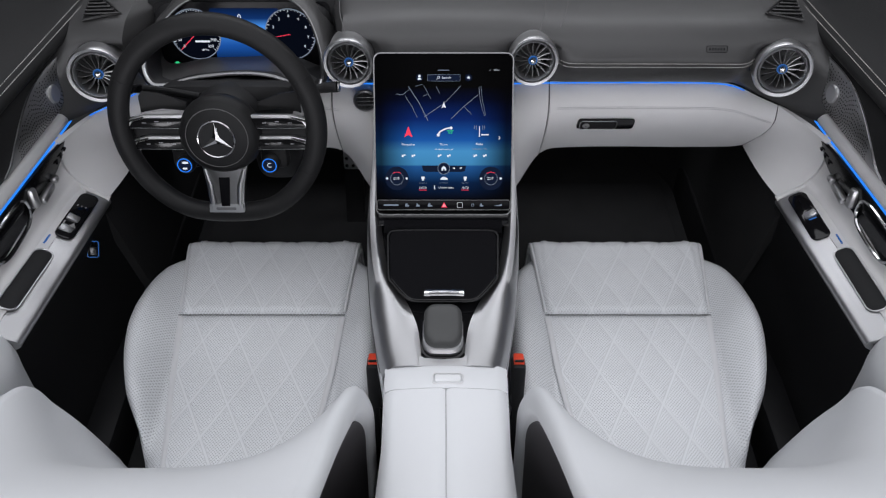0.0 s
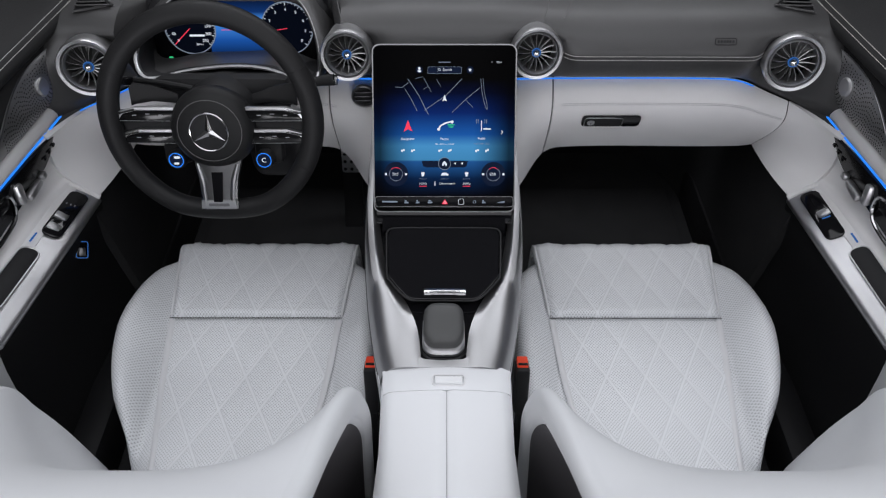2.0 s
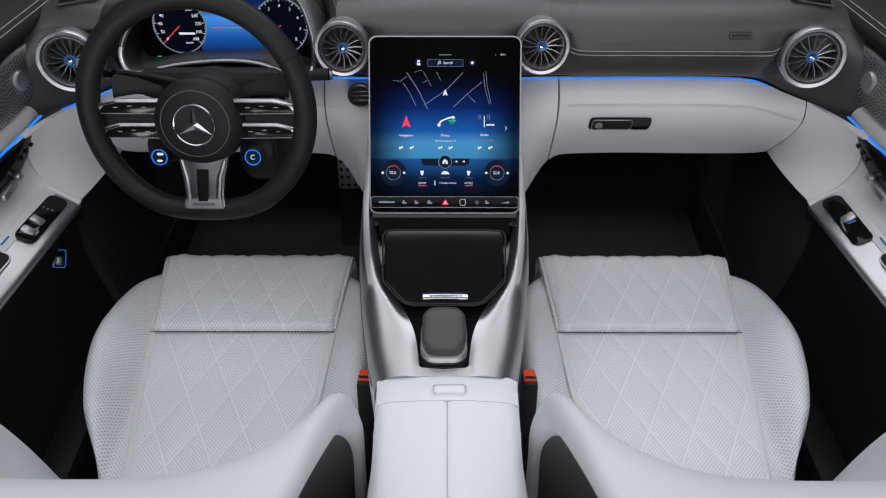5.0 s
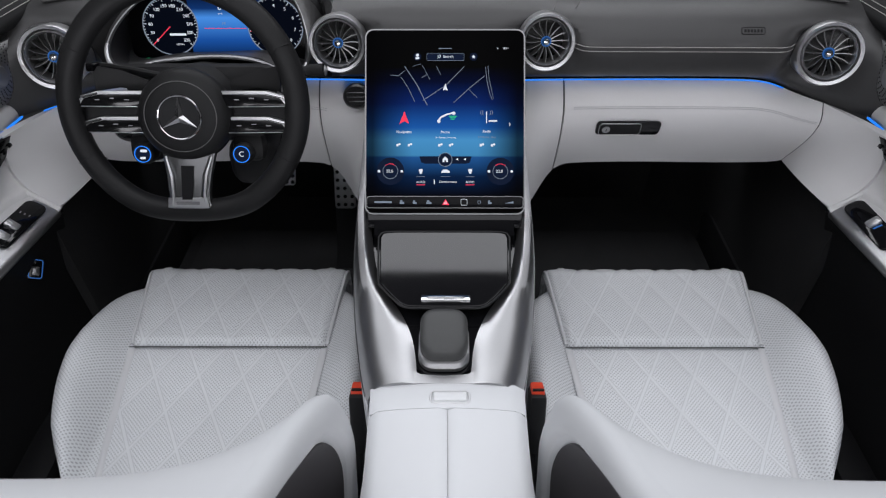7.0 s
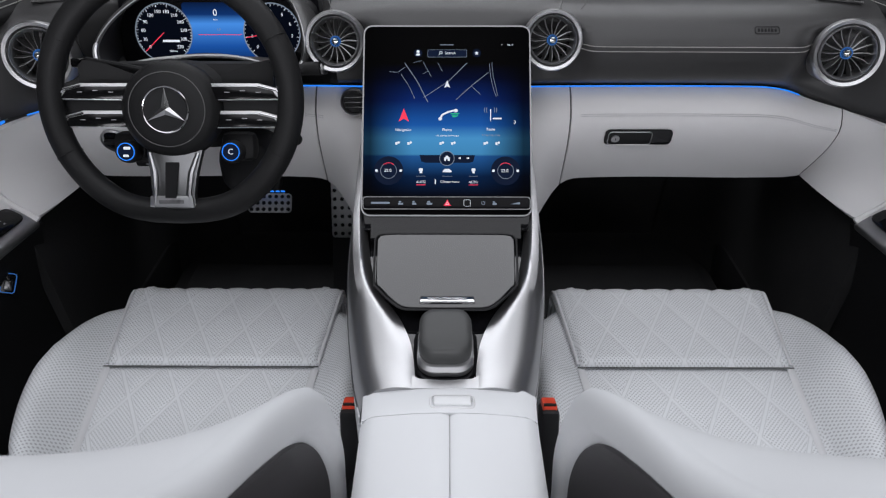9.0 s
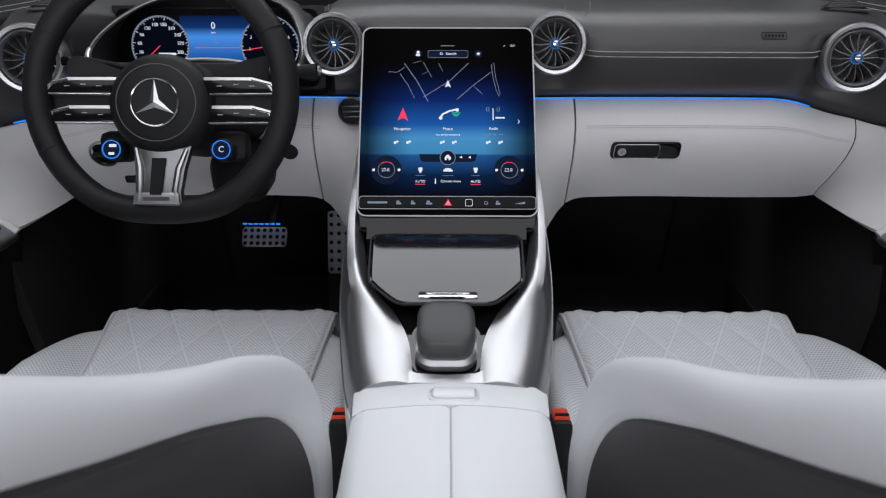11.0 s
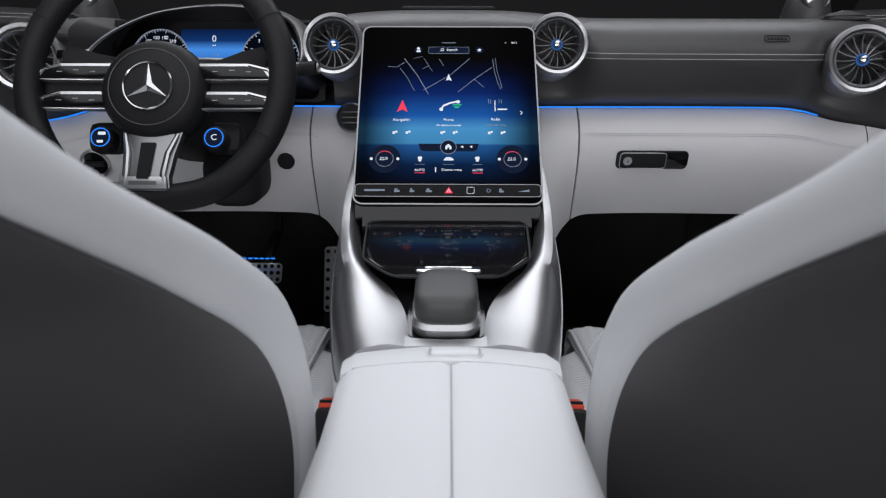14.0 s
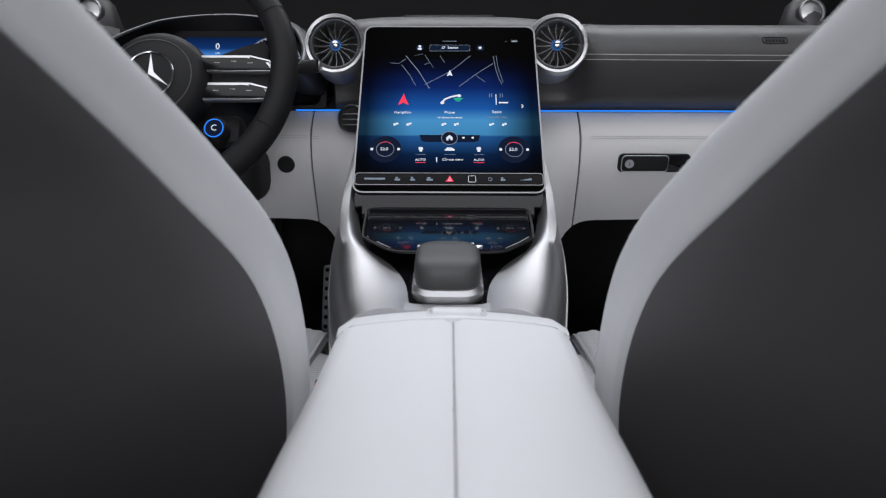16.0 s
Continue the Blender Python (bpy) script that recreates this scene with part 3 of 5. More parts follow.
def wing(s):
    rings = []
    for i in range(41):
        y = 0.547 + (1.0 - 0.547) * i / 40
        hw, zs, wi, zi = (spline(y, YS, q) for q in (HW, ZS, WI, ZI))
        b = min(0.024, 0.4 * (hw - wi))
        sec = [(hw - 0.004, 0.33), (hw, zs - 0.055), (hw, zs - 0.040), (hw - 0.002, zs - 0.030), (hw - 0.006, zs - 0.019), (hw - 0.012, zs - 0.009), (hw - b + 0.004, zs - 0.003), (hw - b - 0.004, zs)]
        for k in range(1, 8):
            t = k / 8
            sec.append((hw - b - 0.004 + (wi - hw + b + 0.004) * t, zs + (zi - zs) * (t * t * (3 - 2 * t)) + 0.003 * math.sin(math.pi * t)))
        sec += [(wi, zi), (wi, zi - 0.015), (hw - 0.03 if hw - 0.03 > wi else wi + 0.002, 0.33)]
        rings.append([(s * x, y, z) for x, z in sec])
    return loft(rings)


for s in (-1, 1):
    part("side_trim", wing(s), SILVER, console, "satin silver side trim")
part("body", loft([[(-h, y, 0.06), (h, y, 0.06), (h, y, z), (-h, y, z)] for y, h, z in ((0.12, 0.085, 0.40), (0.5, 0.09, 0.42), (0.56, 0.096, 0.44), (0.7, 0.12, 0.46), (0.8, 0.13, 0.47), (1.02, 0.125, 0.5))]), MATT, console, "matt black console body")


def tray(y):
    return spline(y, YS, ZI) - 0.007


rings = []
for i in range(30):
    y = 0.562 + 0.3 * i / 29
    w, z = spline(y, YS, WI) + 0.001, tray(y)
    rings.append([(-w, y, z - 0.02), (w, y, z - 0.02), (w, y, z), (-w, y, z)])
part("black_tray", loft(rings), GLOSS, console, "gloss black tray", angle=50)


# armrest with two flaps
armrest = thing("armrest", (0.0045, 0.346, 0.403), "cream leather centre armrest with two flaps", "armrest")
WORLD[armrest] = T3(0, 0.35, 0.40)  # its parts are drawn about its own middle line


def flap(x0, x1):
    rows = []
    for i in range(25):
        y = 0.08 + (0.5085 - 0.08) * i / 24
        e = 0.0006 * max(0, (i - 23)) + (0.004 if i == 0 else 0)
        sec = []
        for k in range(13):
            t = k / 12
            x = (x0 + (x1 - x0) * t) * (1.01 + 0.21 * max(0, (0.42 - y) / 0.28))
            edge = min(t, 1 - t) * (x1 - x0)
            d = 0.003 * (1 - min(1, edge / 0.004)) ** 2
            fall = 0.009 * (abs(x) / 0.094) ** 2 - 0.003 + 0.006 * max(0, (abs(x) - 0.08) / 0.014) ** 2
            sec.append((x, y, 0.4705 - d - fall - e))
        rows.append(sec + [(x1, y, 0.40), (x0, y, 0.40)])
    return loft(rows)


part("flap", flap(-0.094, -0.0007), CREAM, armrest, "cream leather flap")
part("flap", flap(0.0007, 0.094), CREAM, armrest, "cream leather flap")
rows = []
for i in range(9):
    y = 0.509 + 0.045 * i / 8
    w = 0.094 + 0.004 * i / 8
    sec = []
    for k in range(17):
        x = -w + 2 * w * k / 16
        sec.append((x, y + (0.004 if i == 8 else 0) * (1 - (x / w) ** 2), 0.4735 - 0.009 * (abs(x) / w) ** 2 - 0.006 * max(0, (abs(x) - w + 0.014) / 0.014) ** 2 - 0.009 * (i / 8) ** 2))
    rows.append(sec + [(w, y, 0.40), (-w, y, 0.40)])
part("front_pad", loft(rows), CREAM, armrest, "cream leather front pad")

# ---------------------------------------------------------------- seats
def seat_parts(cx, side):
    st = thing("seat", (cx, 0.6, 0.02), "cream perforated leather sports seat with diamond quilting", "seat", "front seats")
    W_Y, W_IN = [0.36, 0.45, 0.52, 0.60, 0.68, 0.76, 0.84, 0.895, 0.922], [0.18, 0.195, 0.218, 0.236, 0.236, 0.236, 0.236, 0.214, 0.187]
    W_OUT = [0.165, 0.162, 0.180, 0.222, 0.246, 0.252, 0.247, 0.228, 0.198]

    def top(x, y):
        outer = x * side > 0
        w = spline(y, W_Y, W_OUT if outer else W_IN)
        base = spline(y, [0.36, 0.45, 0.6, 0.77, 0.88, 0.93], [0.275, 0.268, 0.268, 0.284, 0.296, 0.294])
        k = max(0, abs(x) - 0.162) / max(0.02, w - 0.162)
        lift = (0.058 if outer else 0.03) * math.sin(min(1, k) * math.pi * 0.62) * min(1, max(0, (0.94 - y) / 0.16)) * min(1, max(0, (y - 0.4) / 0.2))
        return base + lift - 0.012 * min(1, max(0, (y - 0.735) / 0.05)) * min(1, max(0, (abs(x) - 0.15) / 0.03))
    # cushion with rounded side bolsters
    rings = []
    for i in range(37):
        y = 0.34 + (0.922 - 0.34) * i / 36
        w, wi = spline(y, W_Y, W_OUT), spline(y, W_Y, W_IN)
        wl, wr = (w, wi) if side < 0 else (wi, w)
        sec = []
        for k in range(57):
            x = -wl + (wl + wr) * k / 56
            ww = wl if x < 0 else wr
            e = max(0, (abs(x) - (ww - 0.04)) / 0.04)
            sec.append((cx + x, y, top(x, y) - 0.004 * (abs(x) < 0.164) - 0.04 * (1 - math.sqrt(max(0, 1 - e * e)))))
        low = 0.10
        sec += [(cx + wr + 0.004, y, 0.20), (cx + wr - 0.03, y, low), (cx - wl + 0.03, y, low), (cx - wl - 0.004, y, 0.20)]
        rings.append(sec)
    part("cushion", loft(rings), PERF, st, "cream perforated seat cushion with raised bolsters", angle=60)

    P, Q = 0.036, 0.065

    def quilt(x, y):
        a, b = (x / P + y / Q) * 0.5, (x / P - y / Q) * 0.5
        da, db = abs(a - round(a)), abs(b - round(b))
        d = min(da, db)
        return 0.0024 * (1 - math.exp(-max(0, d - 0.03) / 0.07))

    def taper(y):
        return spline(y, [0.36, 0.48, 0.63, 0.766], [0.72, 0.80, 0.945, 1.03])

    def insert(x0, x1, y0, y1, zf, nx, ny, side=1.0):
        def f(u, v):
            y = y0 + (y1 - y0) * v
            x = (x0 + (x1 - x0) * u) * taper(y)
            return Vector((cx + x, y, zf(x, y) + quilt(x, y) * min(1, (1 - v) / 0.03)))
        return sheet(f, nx, ny, 0.012)

    def zin(x, y):
        return spline(y, [0.36, 0.45, 0.6, 0.77], [0.275, 0.268, 0.268, 0.285])
    part("quilted_insert", insert(-0.1535, 0.1535, 0.36, 0.766, zin, 90, 110), QUILTED, st, "diamond quilted perforated insert", angle=80)
    for s in (-1, 1):
        part("border_strip", sheet(lambda u, v, s=s: Vector((cx + s * (0.1505 + 0.0115 * (u if s > 0 else 1 - u)) * taper(0.36 + 0.406 * v), 0.36 + 0.406 * v, zin(0, 0.36 + 0.406 * v) + 0.0022 + 0.0022 * math.sin(math.pi * u))), 5, 24, 0.006), PIPING, st, "smooth cream border strip")

    # front thigh support that folds over the edge
    def roll(u, v):
        x = (-0.167 + 0.334 * u) * (1 + 0.11 * min(1.0, v * 1.6))
        s = v * 0.275
        y = 0.7725 + s
        z = 0.293 + 0.10 * s
        over = max(0, y - 0.930)
        if over > 0:
            a = min(over / 0.03, 1.45)
            y, z = 0.930 + 0.026 * math.sin(a), z - 0.10 * over - 0.026 * (1 - math.cos(a)) - max(0, over / 0.03 - 1.45) * 0.03
        q = quilt(x, 0.7725 + s) * min(1, v / 0.05) if abs(x) < 0.150 else 0.0015 * min(1, v / 0.05)
        edge = max(0, abs(2 * u - 1) - 0.925) / 0.075
        end = 0.008 * max(0, 1 - v / 0.04) ** 2
        if abs(abs(x) - 0.154) < 0.005:
            q += 0.002
        return Vector((cx + x, y + (0.9 * q if over > 0 else 0), z + q - 0.016 * edge * edge - end))
    part("thigh_support", sheet(roll, 92, 64, 0.016), QUILTED, st, "quilted front thigh support", angle=80)
    for s in (-1, 1):
        part("flap_piping", tube([roll(0.985 if s > 0 else 0.015, v) + Vector((s * 0.002, 0, 0.0)) for v in [0.02 + 0.9 * k / 24 for k in range(25)]], 0.0028, 6), PIPING, st, "cream piping along the flap")
    # a thin dark bar draws the shade in the crease behind the flap
    part("flap_crease_shade", tube([(cx - 0.166 + 0.332 * k / 12, 0.7695, zin(0, 0.766) + 0.0045) for k in range(13)], 0.0010, 6), SEAM, st, "dark bar for the shade in the crease behind the flap")
    part("thigh_base", rbox(0.34, 0.14, 0.14, 0.02, T3(cx, 0.845, 0.2)), CREAM, st)

    # backrest: rows of rear edge, front edge, rear middle, front middle (y, z) and half width, from the hip to the head
    ROWS_B = [((0.43, 0.20), (0.50, 0.22), (0.34, 0.20), (0.43, 0.23), 0.235), ((0.455, 0.34), (0.496, 0.36), (0.31, 0.34), (0.39, 0.37), 0.241),
              ((0.462, 0.44), (0.487, 0.456), (0.285, 0.44), (0.36, 0.47), 0.245), ((0.428, 0.527), (0.468, 0.545), (0.26, 0.53), (0.335, 0.56), 0.238),
              ((0.335, 0.602), (0.385, 0.615), (0.225, 0.61), (0.315, 0.63), 0.226), ((0.215, 0.681), (0.278, 0.678), (0.165, 0.67), (0.27, 0.69), 0.214),
              ((0.127, 0.738), (0.20, 0.737), (0.10, 0.735), (0.19, 0.745), 0.200), ((0.05, 0.78), (0.115, 0.80), (0.03, 0.78), (0.11, 0.81), 0.175),
              ((-0.02, 0.84), (0.04, 0.872), (-0.02, 0.84), (0.04, 0.875), 0.125)]
    idx = list(range(len(ROWS_B)))

    def brow(s):
        g = lambda k, c: spline(s, idx, [r[k][c] for r in ROWS_B])
        return [Vector((0, g(k, 0), g(k, 1))) for k in range(4)] + [spline(s, idx, [r[4] for r in ROWS_B])]

    def rear_at(s, t):
        re, fe, rc, fc, w = brow(s)
        p = rc.lerp(re, abs(t) ** 2.4)
        return Vector((cx + w * t, p.y, p.z))
    rings = []
    for i in range(65):
        s = 8 * i / 64
        re, fe, rc, fc, w = brow(s)
        sec = []
        for k in range(29):
            t = math.sin(math.pi / 2 * (-1 + 2 * k / 28))
            p = fc.lerp(fe, abs(t) ** 3.2)
            sec.append((cx + w * t * 0.955, p.y, p.z))
        edge = []
        for k in range(1, 7):
            a = math.pi * k / 7
            q = (1 - math.cos(a)) / 2
            p = fe.lerp(re, q)
            edge.append((w * (0.955 + 0.045 * q) + 0.019 * math.sin(a) * (1 - 0.4 * q), p.y + 0.006 * math.sin(a), p.z + 0.003))
        sec += [(cx + x, y, z) for x, y, z in edge]
        for k in range(29):
            sec.append(rear_at(s, math.sin(math.pi / 2 * (1 - 2 * k / 28))) + Vector((0, 0.003, 0.002)))
        sec += [(cx - x, y, z) for x, y, z in edge[::-1]]
        rings.append(sec)
    part("backrest", loft(rings), CREAM, st, "cream leather backrest with high bolsters", angle=75)

    def shell(u, v):
        t = math.sin(math.pi / 2 * (-0.985 + 1.97 * u)) * 0.985
        p = rear_at(0.05 + 7.2 * v, t)
        e = max(0, (abs(t) - 0.9) / 0.085)
        return p + Vector((0, -0.0045 + 0.004 * e * e, -0.002))
    part("back_shell", sheet(shell, 48, 56, 0.008), SHELL, st, "dark grey rear shell", angle=60)
    return st


seat_parts(-0.362, -1)
seat_parts(0.370, 1)

# ---------------------------------------------------------------- doors
def door_shift(y):
    return 0.13 * (0.91 - y)


def bow(y):
    """How far the front of the smoked panel sweeps inwards with the dashboard's end."""
    return 0.016 * max(0.0, (y - 0.78) / 0.205) ** 1.3


def build_door(s):
    label = "driver's" if s < 0 else "passenger"
    d = thing("car_door", (s * 0.76, 0.65, 0.05), "closed %s door with cream leather and silver trim" % label, "car door", "front doors")

    def skin(profile, y0, y1, nu, bulge=None):
        pts = smooth_line([(p[0], 0, p[1]) for p in profile], 5)

        def f(u, v):
            y = y0 + (y1 - y0) * u
            k = v * (len(pts) - 1)
            i = min(int(k), len(pts) - 2)
            p = pts[i].lerp(pts[i + 1], k - i)
            x = p.x + door_shift(y) + (bulge(y, p.z) if bulge else 0)
            return Vector((s * x, y, p.z))
        return sheet(f, nu, len(pts) - 1, -0.012 * s)
    part("lower_panel", skin([(0.70, 0.06), (0.715, 0.25), (0.70, 0.38), (0.682, 0.435)], 0.0, 0.975, 24), MATT, d, "black lower panel")
    part("armrest_trim", skin([(0.684, 0.425), (0.662, 0.440), (0.660, 0.452), (0.672, 0.462), (0.682, 0.469), (0.693, 0.4765)], 0.60, 0.932, 16), SILVER, d, "satin silver armrest trim")
    part("armrest_strip", skin([(0.6935, 0.4772), (0.699, 0.4815), (0.704, 0.485), (0.709, 0.487)], 0.60, 0.932, 16), CREAM_DASH, d, "cream leather strip beside the silver trim")
    part("upper_panel", skin([(0.704, 0.478), (0.712, 0.492), (0.722, 0.50), (0.728, 0.53), (0.722, 0.575), (0.712, 0.59)], 0.55, 0.955, 24, lambda y, z: -0.012 * max(0, (y - 0.88) / 0.075) ** 1.5), CREAM_DASH, d, "cream leather panel")
    part("rear_panel", skin([(0.70, 0.22), (0.672, 0.36), (0.655, 0.44), (0.665, 0.50), (0.70, 0.57), (0.712, 0.59)], 0.0, 0.60, 20, lambda y, z: 0.02 * max(0, (y - 0.52) / 0.08) ** 2), CREAM, d, "cream leather rear panel")
    part("belt_band", skin([(0.712, 0.592), (0.704, 0.604), (0.704, 0.622), (0.712, 0.630)], 0.0, 1.03, 24), CREAM_DASH, d, "cream leather band")
    part("light_strip", tube([(s * (0.7095 + door_shift(y)), y, 0.5935) for y in [0.3 + 0.70 * i / 20 for i in range(21)]], 0.0023, 8), BLUE, d, "glowing blue light strip")
    part("grille_panel", skin([(0.708, 0.628), (0.694, 0.65), (0.686, 0.68), (0.685, 0.71), (0.692, 0.732)], 0.0, 1.2, 24), DOOR_LEATHER, d, "dark panel above the band")
    part("top_pad", skin([(0.692, 0.728), (0.678, 0.738), (0.677, 0.752), (0.70, 0.768), (0.77, 0.776), (0.95, 0.772)], -0.1, 1.25, 24), DOOR_LEATHER, d, "dark leather sill pad")
    return d


door_l = build_door(-1)
door_r = build_door(1)

# ---------------------------------------------------------------- touchscreen picture
def ui(cx, cy):
    return (cx - 434) * 0.000405, 0.097 - (cy - 175) * 0.000438


def mark(name, outline, mat, parent, z=0.0004, thick=0.0003, label=""):
    return part(name, plate(outline, thick, T3(0, 0, z)), mat, parent, label, local=True, smooth=False)


def word(text, cx, cy, size, mat=None, parent=None, z=0.0006, place=None, name="caption"):
    u, v = place if place else ui(cx, cy)
    return part(name, letters(text, size * (0.64 if parent is None else 0.85), T3(u, v, z)), mat or WHITE_UI, parent or touch_glass, local=True, smooth=False)


def stroke(pts, w, z=0.0004):
    """A flat line of width w through points in the panel's plane."""
    bm = bmesh.new()
    for a, b in zip(pts, pts[1:]):
        a, b = Vector((*a, 0)), Vector((*b, 0))
        n = (b - a).normalized().cross(Vector((0, 0, 1))) * w / 2
        bm.faces.new([bm.verts.new(p + Vector((0, 0, z))) for p in (a + n, b + n, b - n, a - n)])
    return bm


def ui_stroke(pts, w, mat, name="line", parent=None):
    return part(name, stroke([ui(*p) for p in pts], w), mat, parent or touch_glass, local=True, smooth=False)


G = touch_glass
ui_stroke([(410, 147), (458, 147)], 0.0012, GREY_UI)
word("Search", 446, 175, 0.0088)
mark("search_bar", round_rect(0.055, 0.0105, 0.002, 4, *ui(435, 176)), DARK_UI, G, 0.0001)
part("search_edge", frame_plate(round_rect(0.056, 0.0112, 0.002, 4, *ui(435, 176)), round_rect(0.0552, 0.0104, 0.0018, 4, *ui(435, 176)), 0.0003, T3(0, 0, 0.0002)), GREY_UI, G, local=True, smooth=False)
for cx in (332, 539):
    mark("icon_disc", disc_line(0.0058, 24, *ui(cx, 175)), DARK_UI, G, 0.0001)
mark("profile_icon", disc_line(0.0022, 16, *ui(332, 170)), WHITE_UI, G)
mark("profile_icon", round_rect(0.006, 0.003, 0.0014, 4, *ui(332, 180)), WHITE_UI, G)
su, sv = ui(539, 175)
mark("star_icon", [(su + (0.0032 if i % 2 == 0 else 0.0014) * math.sin(math.pi * i / 5), sv + (0.0032 if i % 2 == 0 else 0.0014) * math.cos(math.pi * i / 5)) for i in range(10)], WHITE_UI, G)
mu, mv = ui(413, 174)
part("magnifier_icon", join(frame_plate(disc_line(0.0022, 16, mu, mv), disc_line(0.0015, 16, mu, mv), 0.0003, T3(0, 0, 0.0004)), stroke([(mu - 0.0016, mv - 0.0016), (mu - 0.0036, mv - 0.0036)], 0.0007)), WHITE_UI, G, local=True, smooth=False)
word("18:11", 657, 147, 0.0062)
word("8", 628, 147, 0.004)
# street map
for pts, w in (([(285, 208), (330, 270), (368, 340)], 0.0010), ([(272, 245), (300, 285), (322, 328)], 0.0007), ([(232, 238), (262, 240), (287, 222)], 0.0007),
               ([(352, 325), (440, 270), (505, 208)], 0.0008), ([(350, 205), (366, 232), (380, 256)], 0.0006), ([(348, 246), (368, 236)], 0.0006), ([(402, 208), (418, 236)], 0.0006),
               ([(466, 332), (520, 285), (580, 240)], 0.0008), ([(520, 285), (552, 314)], 0.0006), ([(583, 210), (588, 255), (598, 298), (608, 322)], 0.0007), ([(592, 206), (597, 255), (606, 290), (612, 318)], 0.0006),
               ([(315, 208), (345, 200)], 0.0005)):
    ui_stroke(pts, w, GREY_UI, "street_line")
u, v = ui(435, 280)
mark("position_arrow", [(u, v + 0.006), (u + 0.004, v - 0.005), (u, v - 0.003), (u - 0.004, v - 0.005)], WHITE_UI, G)
u, v = ui(284, 385)
mark("navigation_icon", [(u, v + 0.0105), (u + 0.0072, v - 0.0085), (u, v - 0.0045), (u - 0.0072, v - 0.0085)], RED_UI, G)
ph = [ui(*p) for p in ((410, 396), (418, 382), (440, 372), (466, 366))]
part("phone_icon", join(stroke(ph, 0.0026), plate(disc_line(0.0026, 14, *ui(411, 395)), 0.0002, T3(0, 0, 0.0004)), plate(disc_line(0.0026, 14, *ui(466, 368)), 0.0002, T3(0, 0, 0.0004))), WHITE_UI, G, local=True, smooth=False)
for k in range(3):
    ui_stroke([(448 + 3 * k, 378 + 5 * k), (478 - 4 * k, 378 + 5 * k)], 0.0011, GREEN_UI, "signal_line")
ui_stroke([(587, 362), (587, 402)], 0.0013, WHITE_UI, "radio_mast")
for dx in (-20, -13, 13, 20):
    ui_stroke([(587 + dx, 358), (587 + dx * 1.1, 366), (587 + dx, 374)], 0.0008, GREY_UI, "radio_wave")
ui_stroke([(595, 394), (626, 394)], 0.0022, WHITE_UI, "station_bar")
ui_stroke([(669, 400), (675, 406), (669, 413)], 0.0009, WHITE_UI, "chevron")
word("Navigation", 283, 432, 0.0082)
word("Phone", 435, 432, 0.0084)
word("Radio", 588, 430, 0.0084)
word("No device connected", 436, 451, 0.0058)
word("9 DAB 208.1 MHz", 588, 450, 0.0055, GREY_UI)
for cx in (262, 304, 416, 456, 569, 610):
    part("small_icon", join(plate(round_rect(0.0032, 0.0038, 0.0008, 3, *ui(cx - 3, 477)), 0.0002, T3(0, 0, 0.0004)), plate(disc_line(0.0017, 10, *ui(cx + 5, 474)), 0.0002, T3(0, 0, 0.0005))), WHITE_UI, G, local=True, smooth=False)
bar = [ui(*p) for p in ((340, 515), (532, 515), (526, 536), (512, 540), (360, 540), (346, 536))]
mark("home_bar", bar, DARK_UI, G, 0.0002)
u, v = ui(435, 526)
part("home_ring", frame_plate(disc_line(0.0106, 32, u, v), disc_line(0.0098, 32, u, v), 0.0003, T3(0, 0, 0.0005)), GREY_UI, G, local=True, smooth=False)
mark("home_disc", disc_line(0.0097, 32, u, v), DARK_UI, G, 0.0003)
mark("home_icon", [(u - 0.004, v - 0.0036), (u - 0.0012, v - 0.0036), (u - 0.0012, v - 0.001), (u + 0.0012, v - 0.001), (u + 0.0012, v - 0.0036), (u + 0.004, v - 0.0036), (u + 0.004, v + 0.0008), (u, v + 0.0046), (u - 0.004, v + 0.0008)], WHITE_UI, G, 0.0007)
ui_stroke([(372, 527), (384, 527), (386, 523), (376, 521)], 0.0009, WHITE_UI, "back_icon")
for cx in (478, 507):
    u, v = ui(cx, 525)
    mark("skip_icon", [(u - 0.002, v), (u + 0.0018, v + 0.0019), (u + 0.0018, v - 0.0019)], WHITE_UI, G, 0.0006)
for cx in (233, 638):
    u, v = ui(cx, 566)
    mark("climate_dial", disc_line(0.0205, 40, u, v), DARK_UI, G, 0.00015)
    part("dial_ring", frame_plate(disc_line(0.0115, 40, u, v), disc_line(0.0108, 40, u, v), 0.0003, T3(0, 0, 0.0003)), GREY_UI, G, local=True, smooth=False)
    arc = [(u + 0.0112 * math.cos(radians(a)), v + 0.0112 * math.sin(radians(a))) for a in range(50, 136, 10)]
    part("dial_arc", stroke(arc, 0.0009, 0.0007), RED_UI, G, local=True, smooth=False)
    word("22.0", cx - 3, 566, 0.0096)
    for dy, k in ((-39, 1), (39, -1)):
        uu, vv = ui(cx, 566 + dy)
        part("arrow", stroke([(uu - 0.0036, vv - 0.001 * k), (uu, vv + 0.001 * k), (uu + 0.0036, vv - 0.001 * k)], 0.0009), WHITE_UI, G, local=True, smooth=False)
    for dx in (-42, 42):
        mark("fan_icon", round_rect(0.0036, 0.0036, 0.001, 3, *ui(cx + dx, 566)), WHITE_UI, G)
